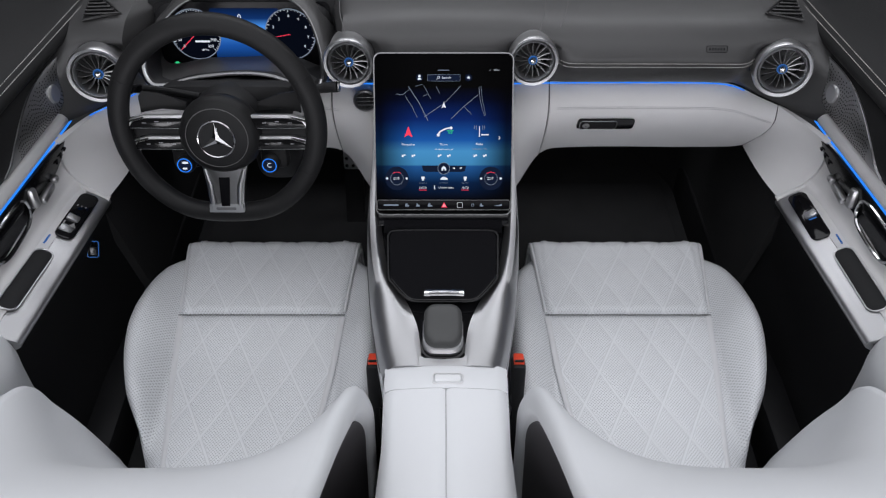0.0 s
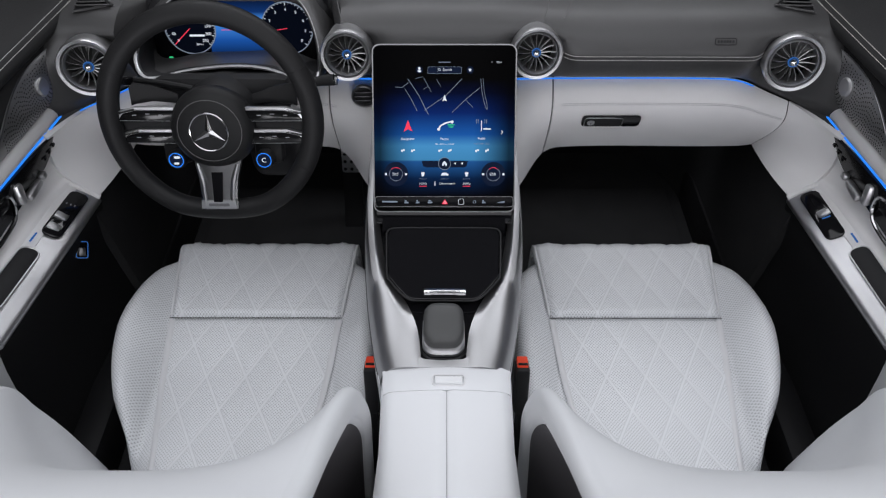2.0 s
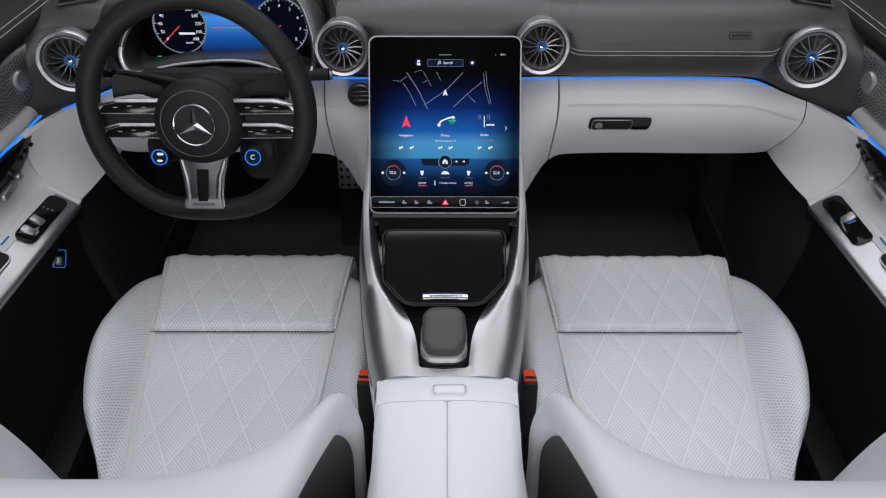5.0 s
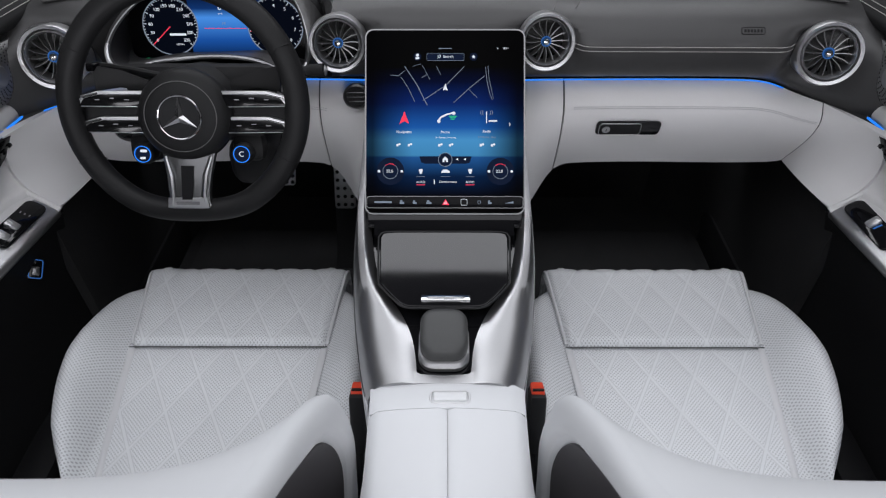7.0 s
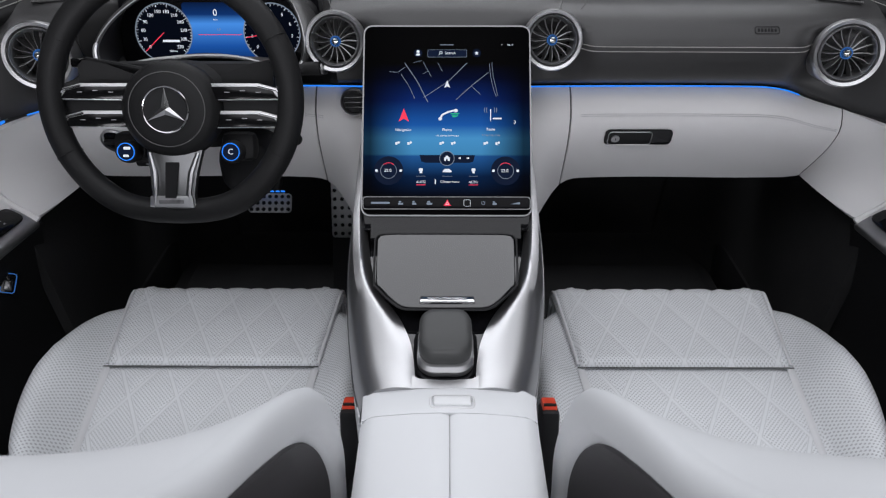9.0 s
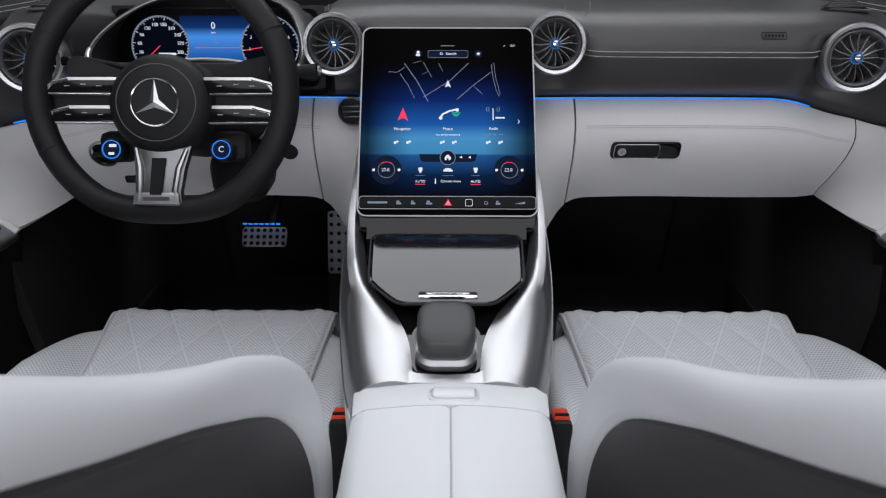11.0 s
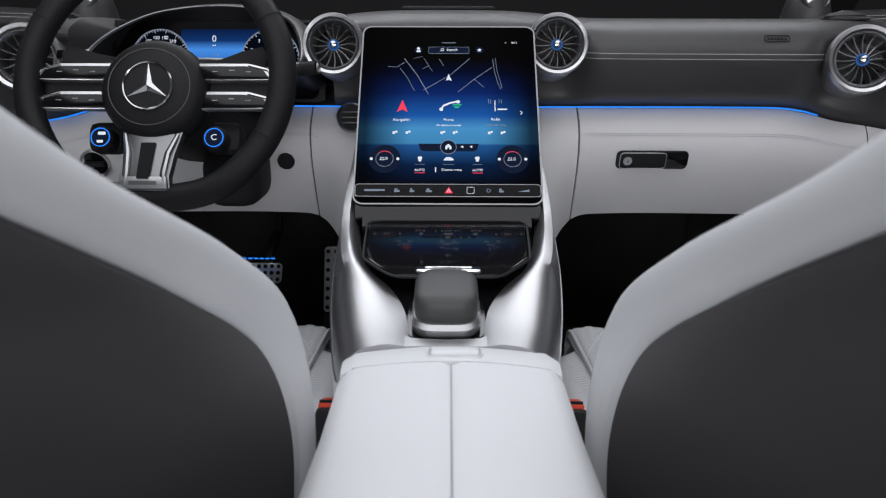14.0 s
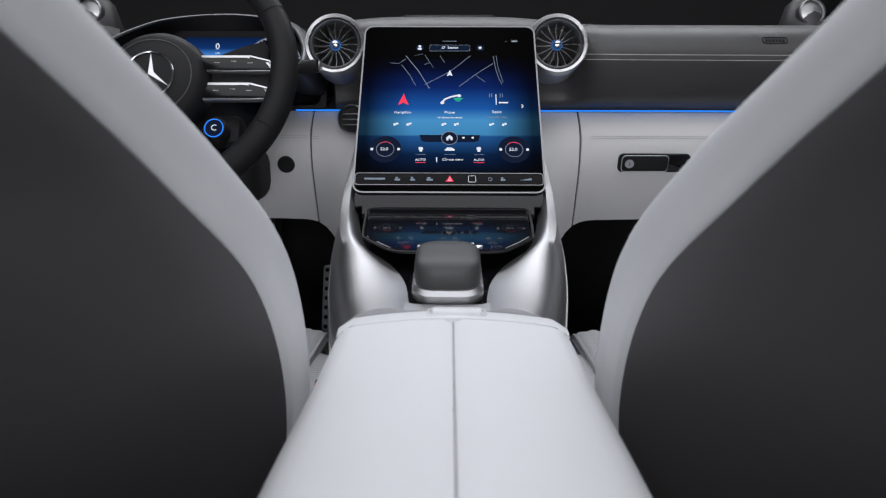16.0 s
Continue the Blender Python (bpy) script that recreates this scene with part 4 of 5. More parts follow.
for cx in (345, 527):
    part("seat_icon", join(plate(round_rect(0.0056, 0.0042, 0.001, 3, *ui(cx, 563)), 0.0002, T3(0, 0, 0.0004)), plate(round_rect(0.0036, 0.003, 0.0008, 3, *ui(cx, 571)), 0.0002, T3(0, 0, 0.0004))), WHITE_UI, G, local=True, smooth=False)
    ui_stroke([(cx - 16, 584), (cx + 16, 584)], 0.0005, GREY_UI)
    word("AUTO", cx, 603, 0.0074)
    ui_stroke([(cx - 16, 612), (cx + 16, 612)], 0.0011, RED_UI, "red_line")
mark("car_icon", [ui(*p) for p in ((420, 568), (428, 560), (442, 560), (452, 567), (451, 571), (421, 571))], WHITE_UI, G)
ui_stroke([(418, 584), (454, 584)], 0.0005, GREY_UI)
word("Climate menu", 445, 602, 0.0074)
ui_stroke([(395, 594), (395, 610)], 0.0014, WHITE_UI, "thermometer_icon")

# key strip under the picture
strip = part("key_strip", plate(round_rect(0.232, 0.0165, 0.004), 0.003, T3(0, -0.1205, -0.0005), 0.0008), SCREEN_OFF, touch, "gloss black key strip", local=True)
part("strip_edge", frame_plate(round_rect(0.2335, 0.018, 0.0045, 5, 0, -0.1205), round_rect(0.2318, 0.0163, 0.004, 5, 0, -0.1205), 0.003, T3(0, 0, 0.0)), EDGE_METAL, touch, "fine silver outline", local=True)
KEYZ = 0.0028
mark("script_bar", round_rect(0.026, 0.0026, 0.0008, 3, -0.092, -0.1205), GREY_UI, strip, KEYZ)
for cx, w in ((276, 0.007), (323, 0.006), (375, 0.008), (599, 0.006)):
    u = ui(cx, 670)[0]
    part("key_icon", join(plate(round_rect(w, 0.0026, 0.0007, 3, u, -0.1218), 0.0002, T3(0, 0, KEYZ)), plate(round_rect(w * 0.5, 0.0022, 0.0006, 3, u - 0.001, -0.1190), 0.0002, T3(0, 0, KEYZ))), GREY_UI, strip, local=True, smooth=False)
part("hazard_key", join(plate([(0.001, -0.1158), (0.0062, -0.1245), (-0.0042, -0.1245)], 0.0003, T3(0, 0, KEYZ))), RED_UI, strip, "red hazard triangle", local=True, smooth=False)
part("hazard_inner", frame_plate([(0.001, -0.1185), (0.0036, -0.1230), (-0.0016, -0.1230)], [(0.001, -0.1196), (0.0028, -0.1225), (-0.0008, -0.1225)], 0.0003, T3(0, 0, KEYZ + 0.0003)), WHITE_UI, strip, local=True, smooth=False)
part("finger_pad", frame_plate(round_rect(0.0096, 0.0096, 0.002, 4, 0.0285, -0.1205), round_rect(0.0086, 0.0086, 0.0016, 4, 0.0285, -0.1205), 0.0003, T3(0, 0, KEYZ)), WHITE_UI, strip, local=True, smooth=False)
part("power_icon", frame_plate(disc_line(0.0026, 18, 0.051, -0.1207), disc_line(0.0019, 18, 0.051, -0.1207), 0.0003, T3(0, 0, KEYZ)), GREY_UI, strip, local=True, smooth=False)
mark("volume_icon", [(0.088, -0.1222), (0.102, -0.1222), (0.102, -0.1190)], GREY_UI, strip, KEYZ)

# ---------------------------------------------------------------- instrument picture
part("picture", plate(round_rect(0.128, 0.100, 0.004, 4, 0.004, -0.004), 0.0006, T3(0, 0, -0.0088)), CLUSTER, cluster_glass, "blue centre picture", local=True)
CZ = -0.0078


def dial(u0, v0, r, values, needle, mat_needle):
    part("dial_face", plate(disc_line(r, 56, u0, v0), 0.0005, T3(0, 0, CZ)), DARK_FACE, cluster_glass, local=True)
    part("dial_ring", frame_plate(disc_line(r, 56, u0, v0), disc_line(r * 0.965, 56, u0, v0), 0.0005, T3(0, 0, CZ + 0.0004)), GREY_UI, cluster_glass, local=True, smooth=False)
    n = len(values)
    bm = bmesh.new()
    for i in range(4 * (n - 1) + 1):
        a = radians(222 - 264 * i / (4 * (n - 1)))
        k = 0.86 if i % 4 == 0 else 0.92
        bm = join(bm, stroke([(u0 + r * k * math.cos(a), v0 + r * k * math.sin(a)), (u0 + r * 0.96 * math.cos(a), v0 + r * 0.96 * math.sin(a))], 0.0008, CZ + 0.0007))
    part("dial_ticks", bm, WHITE_UI, cluster_glass, local=True, smooth=False)
    for i, t in enumerate(values):
        a = radians(222 - 264 * i / (n - 1))
        word(t, 0, 0, 0.0086, WHITE_UI, cluster_glass, CZ + 0.0008, (u0 + r * 0.71 * math.cos(a), v0 + r * 0.71 * math.sin(a)), "dial_number")
    a = radians(needle)
    part("needle", stroke([(u0, v0), (u0 + r * 0.94 * math.cos(a), v0 + r * 0.94 * math.sin(a))], 0.0013, CZ + 0.001), mat_needle, cluster_glass, local=True, smooth=False)


DARK_FACE = glow("dark_dial_face", (0.004, 0.006, 0.014), 0.5)
dial(-0.093, -0.001, 0.047, ["0", "30", "60", "90", "120", "150", "180", "210", "240", "270", "300", "330"], 222, RED_UI)
dial(0.085, -0.001, 0.047, ["0", "1", "2", "3", "4", "5", "6", "7", "8"], 190, RED_UI)
mark("script_bar", round_rect(0.028, 0.0036, 0.001, 3, -0.082, -0.014), WHITE_UI, cluster_glass, CZ + 0.0008)
word("184 km", 0, 0, 0.0055, WHITE_UI, cluster_glass, CZ + 0.0008, (-0.080, -0.030))
word("0", 0, 0, 0.017, WHITE_UI, cluster_glass, CZ + 0.0008, (-0.006, 0.030))
word("km/h", 0, 0, 0.004, WHITE_UI, cluster_glass, CZ + 0.0008, (-0.006, 0.0195))
word("1.0", 0, 0, 0.006, GREY_UI, cluster_glass, CZ + 0.0008, (-0.002, 0.004))
part("level_line", stroke([(-0.036, -0.004), (0.036, -0.004)], 0.0009, CZ + 0.0008), RED_UI, cluster_glass, local=True, smooth=False)
word("23.5 °C", 0, 0, 0.006, WHITE_UI, cluster_glass, CZ + 0.0008, (0.056, -0.050))
word("18:11", 0, 0, 0.0052, WHITE_UI, cluster_glass, CZ + 0.0008, (-0.062, -0.054))
mark("lamp_icon", round_rect(0.008, 0.005, 0.002, 4, -0.138, -0.055), GREEN_UI, cluster_glass, CZ + 0.0006)

# ---------------------------------------------------------------- steering wheel details
EMB = T3(0, -0.0165, -0.0062) @ Matrix.Diagonal((0.865, 0.865, 1, 1))
part("emblem_ground", lathe([(0.001, 0.0262), (0.034, 0.0262), (0.034, 0.0272), (0.001, 0.0272)], 48, EMB), MATT, wheel, "black emblem disc", local=True)
part("emblem_ring", lathe([(0.0335, 0.026), (0.0335, 0.029), (0.0350, 0.0296), (0.0363, 0.0285), (0.0363, 0.026)], 56, EMB, True), CHROME, wheel, "chrome ring", local=True)
bm = bmesh.new()
for a in (90, 210, 330):
    c, s = math.cos(radians(a)), math.sin(radians(a))
    tip = bm.verts.new((0.0335 * c, 0.0335 * s, 0.0280))
    mid = bm.verts.new((0, 0, 0.0305))
    for k in (60, -60):
        c2, s2 = math.cos(radians(a + k)), math.sin(radians(a + k))
        low = bm.verts.new((0.0075 * c2, 0.0075 * s2, 0.0278))
        bm.faces.new((mid, tip, low) if k < 0 else (mid, low, tip))
bm.transform(EMB)
part("emblem", bm, CHROME, wheel, "chrome three-bladed emblem", local=True, smooth=False)
part("pad_seam", tube([(0.051 * math.cos(a) , -0.016 + 0.049 * math.sin(a), 0.0172) for a in [2 * math.pi * i / 60 for i in range(60)]], 0.0007, 5, True), SEAM, wheel, local=True)
for s in (-1, 1):
    for v0, v1, wz in ((0.020, -0.005, 0.0), (-0.016, -0.042, -0.002)):
        vm, h = (v0 + v1) / 2, v0 - v1
        out = [(s * 0.056, vm + h * 0.46), (s * 0.120, vm + h * 0.46), (s * 0.145, vm + h * 0.2), (s * 0.157, vm - h * 0.42), (s * 0.056, vm - h * 0.46)]
        arm = part("spoke", plate(out, 0.010, T3(0, 0, wz - 0.006), 0.002), VENT_SILVER, wheel, "satin silver spoke", local=True)
        inn = [(s * 0.057, vm + h * 0.28), (s * 0.116, vm + h * 0.28), (s * 0.139, vm + h * 0.06), (s * 0.147, vm - h * 0.36), (s * 0.057, vm - h * 0.40)]
        key = part("button_pad", plate(inn, 0.0024, T3(0, 0, wz + 0.0036), 0.0007), GLASSY, arm, "gloss black touch buttons", local=True)
        for k in range(3):
            mark("button_mark", round_rect(0.007, 0.0013, 0.0005, 3, s * (0.078 + 0.021 * k), vm + h * (0.06 if k % 2 else -0.02)), BUTTON_MARK, arm, wz + 0.0059)
        part("spoke_edge", tube([(s * 0.119, vm + h * 0.34, wz + 0.004), (s * 0.144, vm + h * 0.1, wz + 0.004), (s * 0.152, vm - h * 0.34, wz + 0.003)], 0.0017, 6), CHROME, arm, "bright edge", local=True)
    part("spoke_bridge", loft([[(s * x, y, -0.008) for y in (0.012, -0.036)] + [(s * x, y, -0.022) for y in (-0.034, 0.010)] for x in (0.05, 0.10, 0.152)]), MATT, wheel, "black bridge behind the spokes", local=True)
    # drive knobs under the spokes
    knob = part("drive_knob", lathe([(0.001, 0.006), (0.0135, 0.006), (0.0155, 0.003), (0.0163, -0.004), (0.015, -0.022), (0.001, -0.022)], 36, T3(s * 0.073, -0.073, -0.019)), MATT, wheel, "black drive knob with a lit face", local=True)
    part("lit_ring", lathe([(0.0112, 0.0062), (0.0124, 0.0062), (0.0124, 0.0070), (0.0112, 0.0070)], 32, T3(s * 0.073, -0.073, -0.019), True), BLUE, knob, "blue lit ring", local=True)
    part("knob_face", lathe([(0.001, 0.0062), (0.0110, 0.0062), (0.0110, 0.0066), (0.001, 0.0066)], 28, T3(s * 0.073, -0.073, -0.019)), DARK_UI, knob, local=True)
    part("knob_mount", rbox(0.05, 0.042, 0.03, 0.012, T3(s * 0.077, -0.066, -0.046)), MATT, knob, local=True)
    # shift paddle behind the spokes
    part("shift_paddle", loft([[(s * x, y0, z), (s * x, y1, z), (s * x, y1, z - 0.005), (s * x, y0, z - 0.005)] for x, y0, y1, z in ((0.06, 0.018, 0.032, -0.03), (0.10, 0.022, 0.047, -0.028), (0.128, 0.018, 0.052, -0.024), (0.134, 0.016, 0.044, -0.022))]), WHEEL_LEATHER, wheel, "black shift paddle", local=True)
word("C", 0, 0, 0.013, WHITE_UI, wheel, -0.012, (0.073, -0.073), "knob_letter")
part("knob_mark", join(plate(round_rect(0.010, 0.004, 0.0015, 3, -0.071, -0.068), 0.0004, T3(0, 0, -0.0122)), plate(round_rect(0.008, 0.0034, 0.001, 3, -0.073, -0.0785), 0.0004, T3(0, 0, -0.0122))), WHITE_UI, wheel, local=True, smooth=False)
part("spoke_slot", plate([(-0.009, 0.024), (0.009, 0.024), (0.007, -0.025), (-0.007, -0.025)], 0.003, T3(0, -0.11, 0.0150) @ pose(0, 0, 0, -15.4, 0, 0)), SCREEN_OFF, wheel, "black slot in the lower spoke", local=True)
for s in (-1, 1):
    part("spoke_rib", tube([(s * 0.033, -0.074, 0.004), (s * 0.025, -0.10, 0.012), (s * 0.0225, -0.128, 0.018), (s * 0.024, -0.142, 0.019)], [0.004, 0.006, 0.006, 0.004], 8, flat=0.6), SILVER, wheel, "satin silver rib", local=True)
part("spoke_plate", plate([(-0.030, -0.146), (0.030, -0.146), (0.0285, -0.131), (-0.0285, -0.131)], 0.004, T3(0, 0, 0.018), 0.001), SILVER, wheel, "silver plate at the rim", local=True)
mark("plate_bar", round_rect(0.034, 0.005, 0.001, 3, 0, -0.139), DARK_METAL, wheel, 0.0222)
for a in (62, 118, 242, 298):
    t = radians(a)
    p, d = rim_point(t), (rim_point(t + 0.02) - rim_point(t - 0.02)).normalized()
    n = d.cross(Vector((0, 0, 1))).normalized()
    part("rim_seam", tube([p + 0.0169 * (math.cos(2 * math.pi * k / 20) * n + 1.1 * math.sin(2 * math.pi * k / 20) * Vector((0, 0, 1))) for k in range(20)], 0.0006, 5, True), MATT, wheel, local=True)

column = thing("steering_column", WH, "black steering column with stalks behind the wheel", "steering column")
part("shroud", loft([[(w * math.cos(a), -0.005 + h * math.sin(a), z) for a in [2 * math.pi * k / 28 for k in range(28)]] for w, h, z in ((0.05, 0.052, -0.034), (0.062, 0.06, -0.055), (0.07, 0.062, -0.09), (0.085, 0.066, -0.16), (0.09, 0.06, -0.19))]), MATT, column, "black column shroud", local=True)
left_stalk = part("left_stalk", tube([(-0.045, 0.035, -0.06), (-0.09, 0.045, -0.055), (-0.135, 0.05, -0.05)], [0.008, 0.007, 0.009], 10, flat=0.7), MATT, column, "black indicator stalk", local=True)
part("stalk_end", rbox(0.03, 0.014, 0.012, 0.004, T3(-0.142, 0.05, -0.05)), GLOSS, left_stalk, local=True)
right_stalk = part("right_stalk", tube([(0.05, 0.03, -0.075), (0.12, 0.038, -0.08), (0.172, 0.045, -0.085)], [0.008, 0.007, 0.009], 10), MATT, column, "black gear stalk", local=True)
part("stalk_knob", tube([(0.166, 0.045, -0.085), (0.188, 0.046, -0.083)], 0.0095, 16), MATT, right_stalk, "ribbed round end", local=True)
part("stalk_cap", lathe([(0.001, 0.0), (0.0085, 0.0), (0.0085, 0.003), (0.001, 0.003)], 20, T3(0.1895, 0.046, -0.083) @ pose(0, 0, 0, 0, 90, 0)), DARK_METAL, right_stalk, local=True)
part("collar", rbox(0.23, 0.046, 0.075, 0.016, T3(0.0, 0.032, -0.098)), MATT, column, "black stalk collar", local=True)
part("lower_cover", rbox(0.085, 0.10, 0.085, 0.028, T3(-0.312, 0.985, 0.535), 4), MATT, column, "black lower column cover")

# ---------------------------------------------------------------- console details
def lid_z(y):
    return 0.4965 + (y - 0.66) * 0.16


lid_out = [(0.030, 0.655), (0.052, 0.657), (0.066, 0.668), (0.084, 0.690), (0.089, 0.702), (0.093, 0.770), (0.092, 0.781), (0.083, 0.788), (0.04, 0.789)]


def on_lid(lift):
    """The pose of a plate that lies on the sloping lid plane."""
    return Matrix(((1, 0, 0, 0), (0, 1, 0, 0), (0, 0.16, 1, lid_z(0) + lift), (0, 0, 0, 1)))


outline = [(p.x, p.y) for p in smooth_line([(x, y, 0) for x, y in lid_out] + [(-x, y, 0) for x, y in lid_out[::-1]], 4, True)]
lid = part("tray_lid", plate(outline, 0.004, on_lid(-0.002), 0.0012), GLOSS, console, "closed gloss black tray lid", angle=15)
part("lid_groove", tube([(x, y, lid_z(y) + 0.0006) for x, y in [(a[0] * 1.03, 0.72 + (a[1] - 0.72) * 1.03) for a in outline]], 0.0016, 5, True), MATT, console, "dark gap round the lid")
part("lid_bar", join(rbox(0.068, 0.013, 0.005, 0.002, T3(0.002, 0.668, lid_z(0.668) + 0.001)), rbox(0.05, 0.003, 0.004, 0.001, T3(0.002, 0.668, lid_z(0.668) + 0.0032))), CHROME, console, "chrome grip bar")
part("upper_band", loft([[(-0.104, y, z), (0.104, y, z), (0.104, y, z - 0.006), (-0.104, y, z - 0.006)] for y, z in ((0.7915, 0.511), (0.8055, 0.529))]), GLOSS, console, "gloss black band under the screen")
part("rear_crescent", loft([[(x, y0, 0.4690), (x, y1, 0.4705), (x, y1, 0.463), (x, y0, 0.463)] for x, y0, y1 in ((-0.040, 0.5475, 0.568), (-0.03, 0.5475, 0.561), (0.0, 0.5475, 0.5585), (0.03, 0.5475, 0.561), (0.040, 0.5475, 0.568))]), SILVER, console, "satin silver bridge behind the selector")
for s in (-1, 1):
    ys = [0.56 + 0.43 * i / 30 for i in range(31)]
    part("trim_bright_edge", tube([(s * (spline(y, YS, HW) + 0.0004), y, spline(y, YS, ZS) - 0.043) for y in ys], 0.0013, 6), EDGE_METAL, console, "fine chrome line")
# gear selector pad
sel = thing("gear_selector", (0, 0.605, 0.468), "grey soft-touch gear selector pad with a chrome lip", "gear selector")


def sel_ring(k, z, dy=0.0):
    return [(x, y + 0.606 + dy, z + (y + 0.033) * 0.16) for x, y in [(a * k, b * k) for a, b in round_rect(0.062, 0.067, 0.019, 6)]]


part("pad", loft([sel_ring(0.92, 0.476), sel_ring(0.98, 0.481), sel_ring(1.0, 0.487), sel_ring(1.0, 0.492), sel_ring(0.985, 0.4965), sel_ring(0.95, 0.4995), sel_ring(0.88, 0.5015), sel_ring(0.7, 0.5030), sel_ring(0.3, 0.5035)]), SELECTOR, sel, "dark grey soft-touch pad")
part("lip", loft([sel_ring(1.0, 0.466, -0.004), sel_ring(1.06, 0.470, -0.005), sel_ring(1.06, 0.476, -0.005), sel_ring(1.0, 0.480, -0.003)]), SILVER, sel, "satin chrome lip")
part("well", loft([sel_ring(1.22, 0.4645, -0.003), sel_ring(1.22, 0.4675, -0.003), sel_ring(0.9, 0.4675, -0.003), sel_ring(0.9, 0.4645, -0.003)]), GLOSS, sel, "black well")
# armrest catch and stitching
part("catch", rbox(0.042, 0.013, 0.006, 0.0028, T3(0.003, 0.525, 0.4735), 3), CATCH, armrest, "pale satin release button")
part("catch_frame", tube([(0.003 + x, 0.525 + y, 0.4728) for x, y in round_rect(0.047, 0.018, 0.005)], 0.0012, 6, True), PIPING, armrest)
part("flap_gap", tube([(0, 0.1, 0.4712), (0, 0.3, 0.4712), (0, 0.506, 0.4712)], 0.0006, 5), THREAD, armrest)
for s in (-1, 1):
    part("console_flank", loft([[(s * (h - 0.012), y, 0.16), (s * (h + 0.0015), y, 0.16), (s * (h + 0.0015), y, z), (s * (h - 0.012), y, z)] for y, h, z in [(q, spline(q, YS, HW), spline(q, YS, ZS) - 0.0455) for q in (0.547, 0.57, 0.60, 0.64, 0.68)]]), CREAM, console, "cream leather flank")
for s in (-1, 1):
    part("side_skirt", loft([[(s * 0.088, y, 0.16), (s * w, y, 0.16), (s * w, y, 0.43), (s * 0.088, y, 0.43)] for y, w in ((0.10, 0.098), (0.35, 0.096), (0.55, 0.10))]), CREAM, armrest, "cream leather side")

# belt buckles
for cx, s in ((-0.123, -1), (0.134, 1)):
    bk = thing("seatbelt_buckle", (cx, 0.6, 0.2), "black seatbelt buckle with a red release button", "seatbelt buckle", "belt buckles beside the console")
    lean_m = T3(cx, 0.603, 0.318) @ pose(0, 0, 0, -18, 0, 0)
    part("body", rbox(0.024, 0.036, 0.10, 0.006, lean_m), MATT, bk, "black body")
    part("release_button", rbox(0.019, 0.026, 0.012, 0.003, lean_m @ T3(0, 0.003, 0.049)), RED_PLASTIC, bk, "red release button")
    part("slot", rbox(0.016, 0.004, 0.003, 0.0005, lean_m @ T3(0, -0.007, 0.0555)), MATT, bk)
    part("stalk", tube([(cx, 0.59, 0.30), (cx, 0.57, 0.24), (cx, 0.55, 0.17)], 0.008, 8), MATT, bk, "black stalk")

# ---------------------------------------------------------------- dashboard details
hp = dash_low(0.320, 0.56)
HM = lean(0.320, hp.y - 0.001, hp.z, -14)
gh = part("handle_recess", plate(round_rect(0.112, 0.030, 0.008), 0.003, HM, 0.001), GLOSS, glovebox, "black handle recess")
gl = part("handle_flap", plate(round_rect(0.070, 0.024, 0.005), 0.0025, HM @ T3(-0.015, 0, 0.0028), 0.001), MATT, glovebox, "black pull flap")
part("handle_edge", tube([HM @ Vector((-0.015 + x, y, 0.005)) for x, y in round_rect(0.072, 0.026, 0.006)], 0.0008, 6, True), SILVER, glovebox, "fine silver outline")
part("lock", lathe([(0.001, 0.0), (0.0068, 0.0), (0.0068, 0.0018), (0.001, 0.0022)], 24, HM @ T3(-0.039, 0, 0.0052)), SILVER, glovebox, "silver lock barrel")
part("keyhole", rbox(0.0012, 0.0045, 0.001, 0, HM @ T3(-0.039, 0, 0.0076)), MATT, glovebox)
for x0 in (-0.213, 0.2037):
    part("panel_gap", tube([dash_low(x0, v / 10) + Vector((0, 0.004, 0)) for v in range(11)], 0.0012, 5), SEAM, dashboard)
for x0, v0 in ((-0.166, 0.5), (0.164, 0.5), (-0.205, 0.42), (0.205, 0.6)):
    part("pad_seam", tube([dash_up(x0 * (1 + 0.02 * v), v0 + (0.97 - v0) * v / 12) + Vector((0, 0, 0.0002)) for v in range(13)], 0.0009, 5), SEAM, dashboard)
# embossed mark on the pad
ap = dash_up(0.478, 0.44)
AM = lean(0.478, ap.y - 0.0005, ap.z + 0.0003, 42)
mk = part("embossed_mark", tube([AM @ Vector((x, y, 0)) for x, y in round_rect(0.036, 0.011, 0.003)], 0.0007, 5, True), MATT, dashboard, "embossed outline")
for k in range(6):
    part("mark_bar", rbox(0.0032, 0.005, 0.0012, 0.0003, AM @ T3(-0.0125 + 0.005 * k, 0, 0)), MATT, mk)
# window demisters at both ends, and the slot under the windscreen
for s in (-1, 1):
    c = dash_up(s * 0.612, 0.72)
    dm = thing("demister_vent", (c.x, c.y, c.z + 0.004), "small black slatted window demister on the dashboard", "demister vent", "side window demisters")
    M = T3(c.x, c.y + 0.0, c.z + 0.002) @ pose(0, 0, 0, 8, 0, -s * 18)
    tri = [(s * -0.034, -0.022), (s * 0.030, -0.026), (s * 0.012, 0.040), (s * 0.0, 0.042)]
    part("recess", plate(tri, 0.002, M), MATT, dm, "black recess")
    part("frame", tube([M @ Vector((x, y, 0.003)) for x, y in tri], 0.0022, 6, True), LEATHER, dm, "dark frame")
    for k in range(6):
        t = k / 5
        y = -0.018 + 0.05 * t
        w = 0.058 * (1 - t) + 0.014 * t
        cx0 = s * (-0.002 + 0.008 * t)
        part("slat", rbox(w, 0.0025, 0.008, 0.0008, M @ T3(cx0, y, 0.004) @ pose(0, 0, 0, 35, 0, s * 12)), LEATHER, dm)
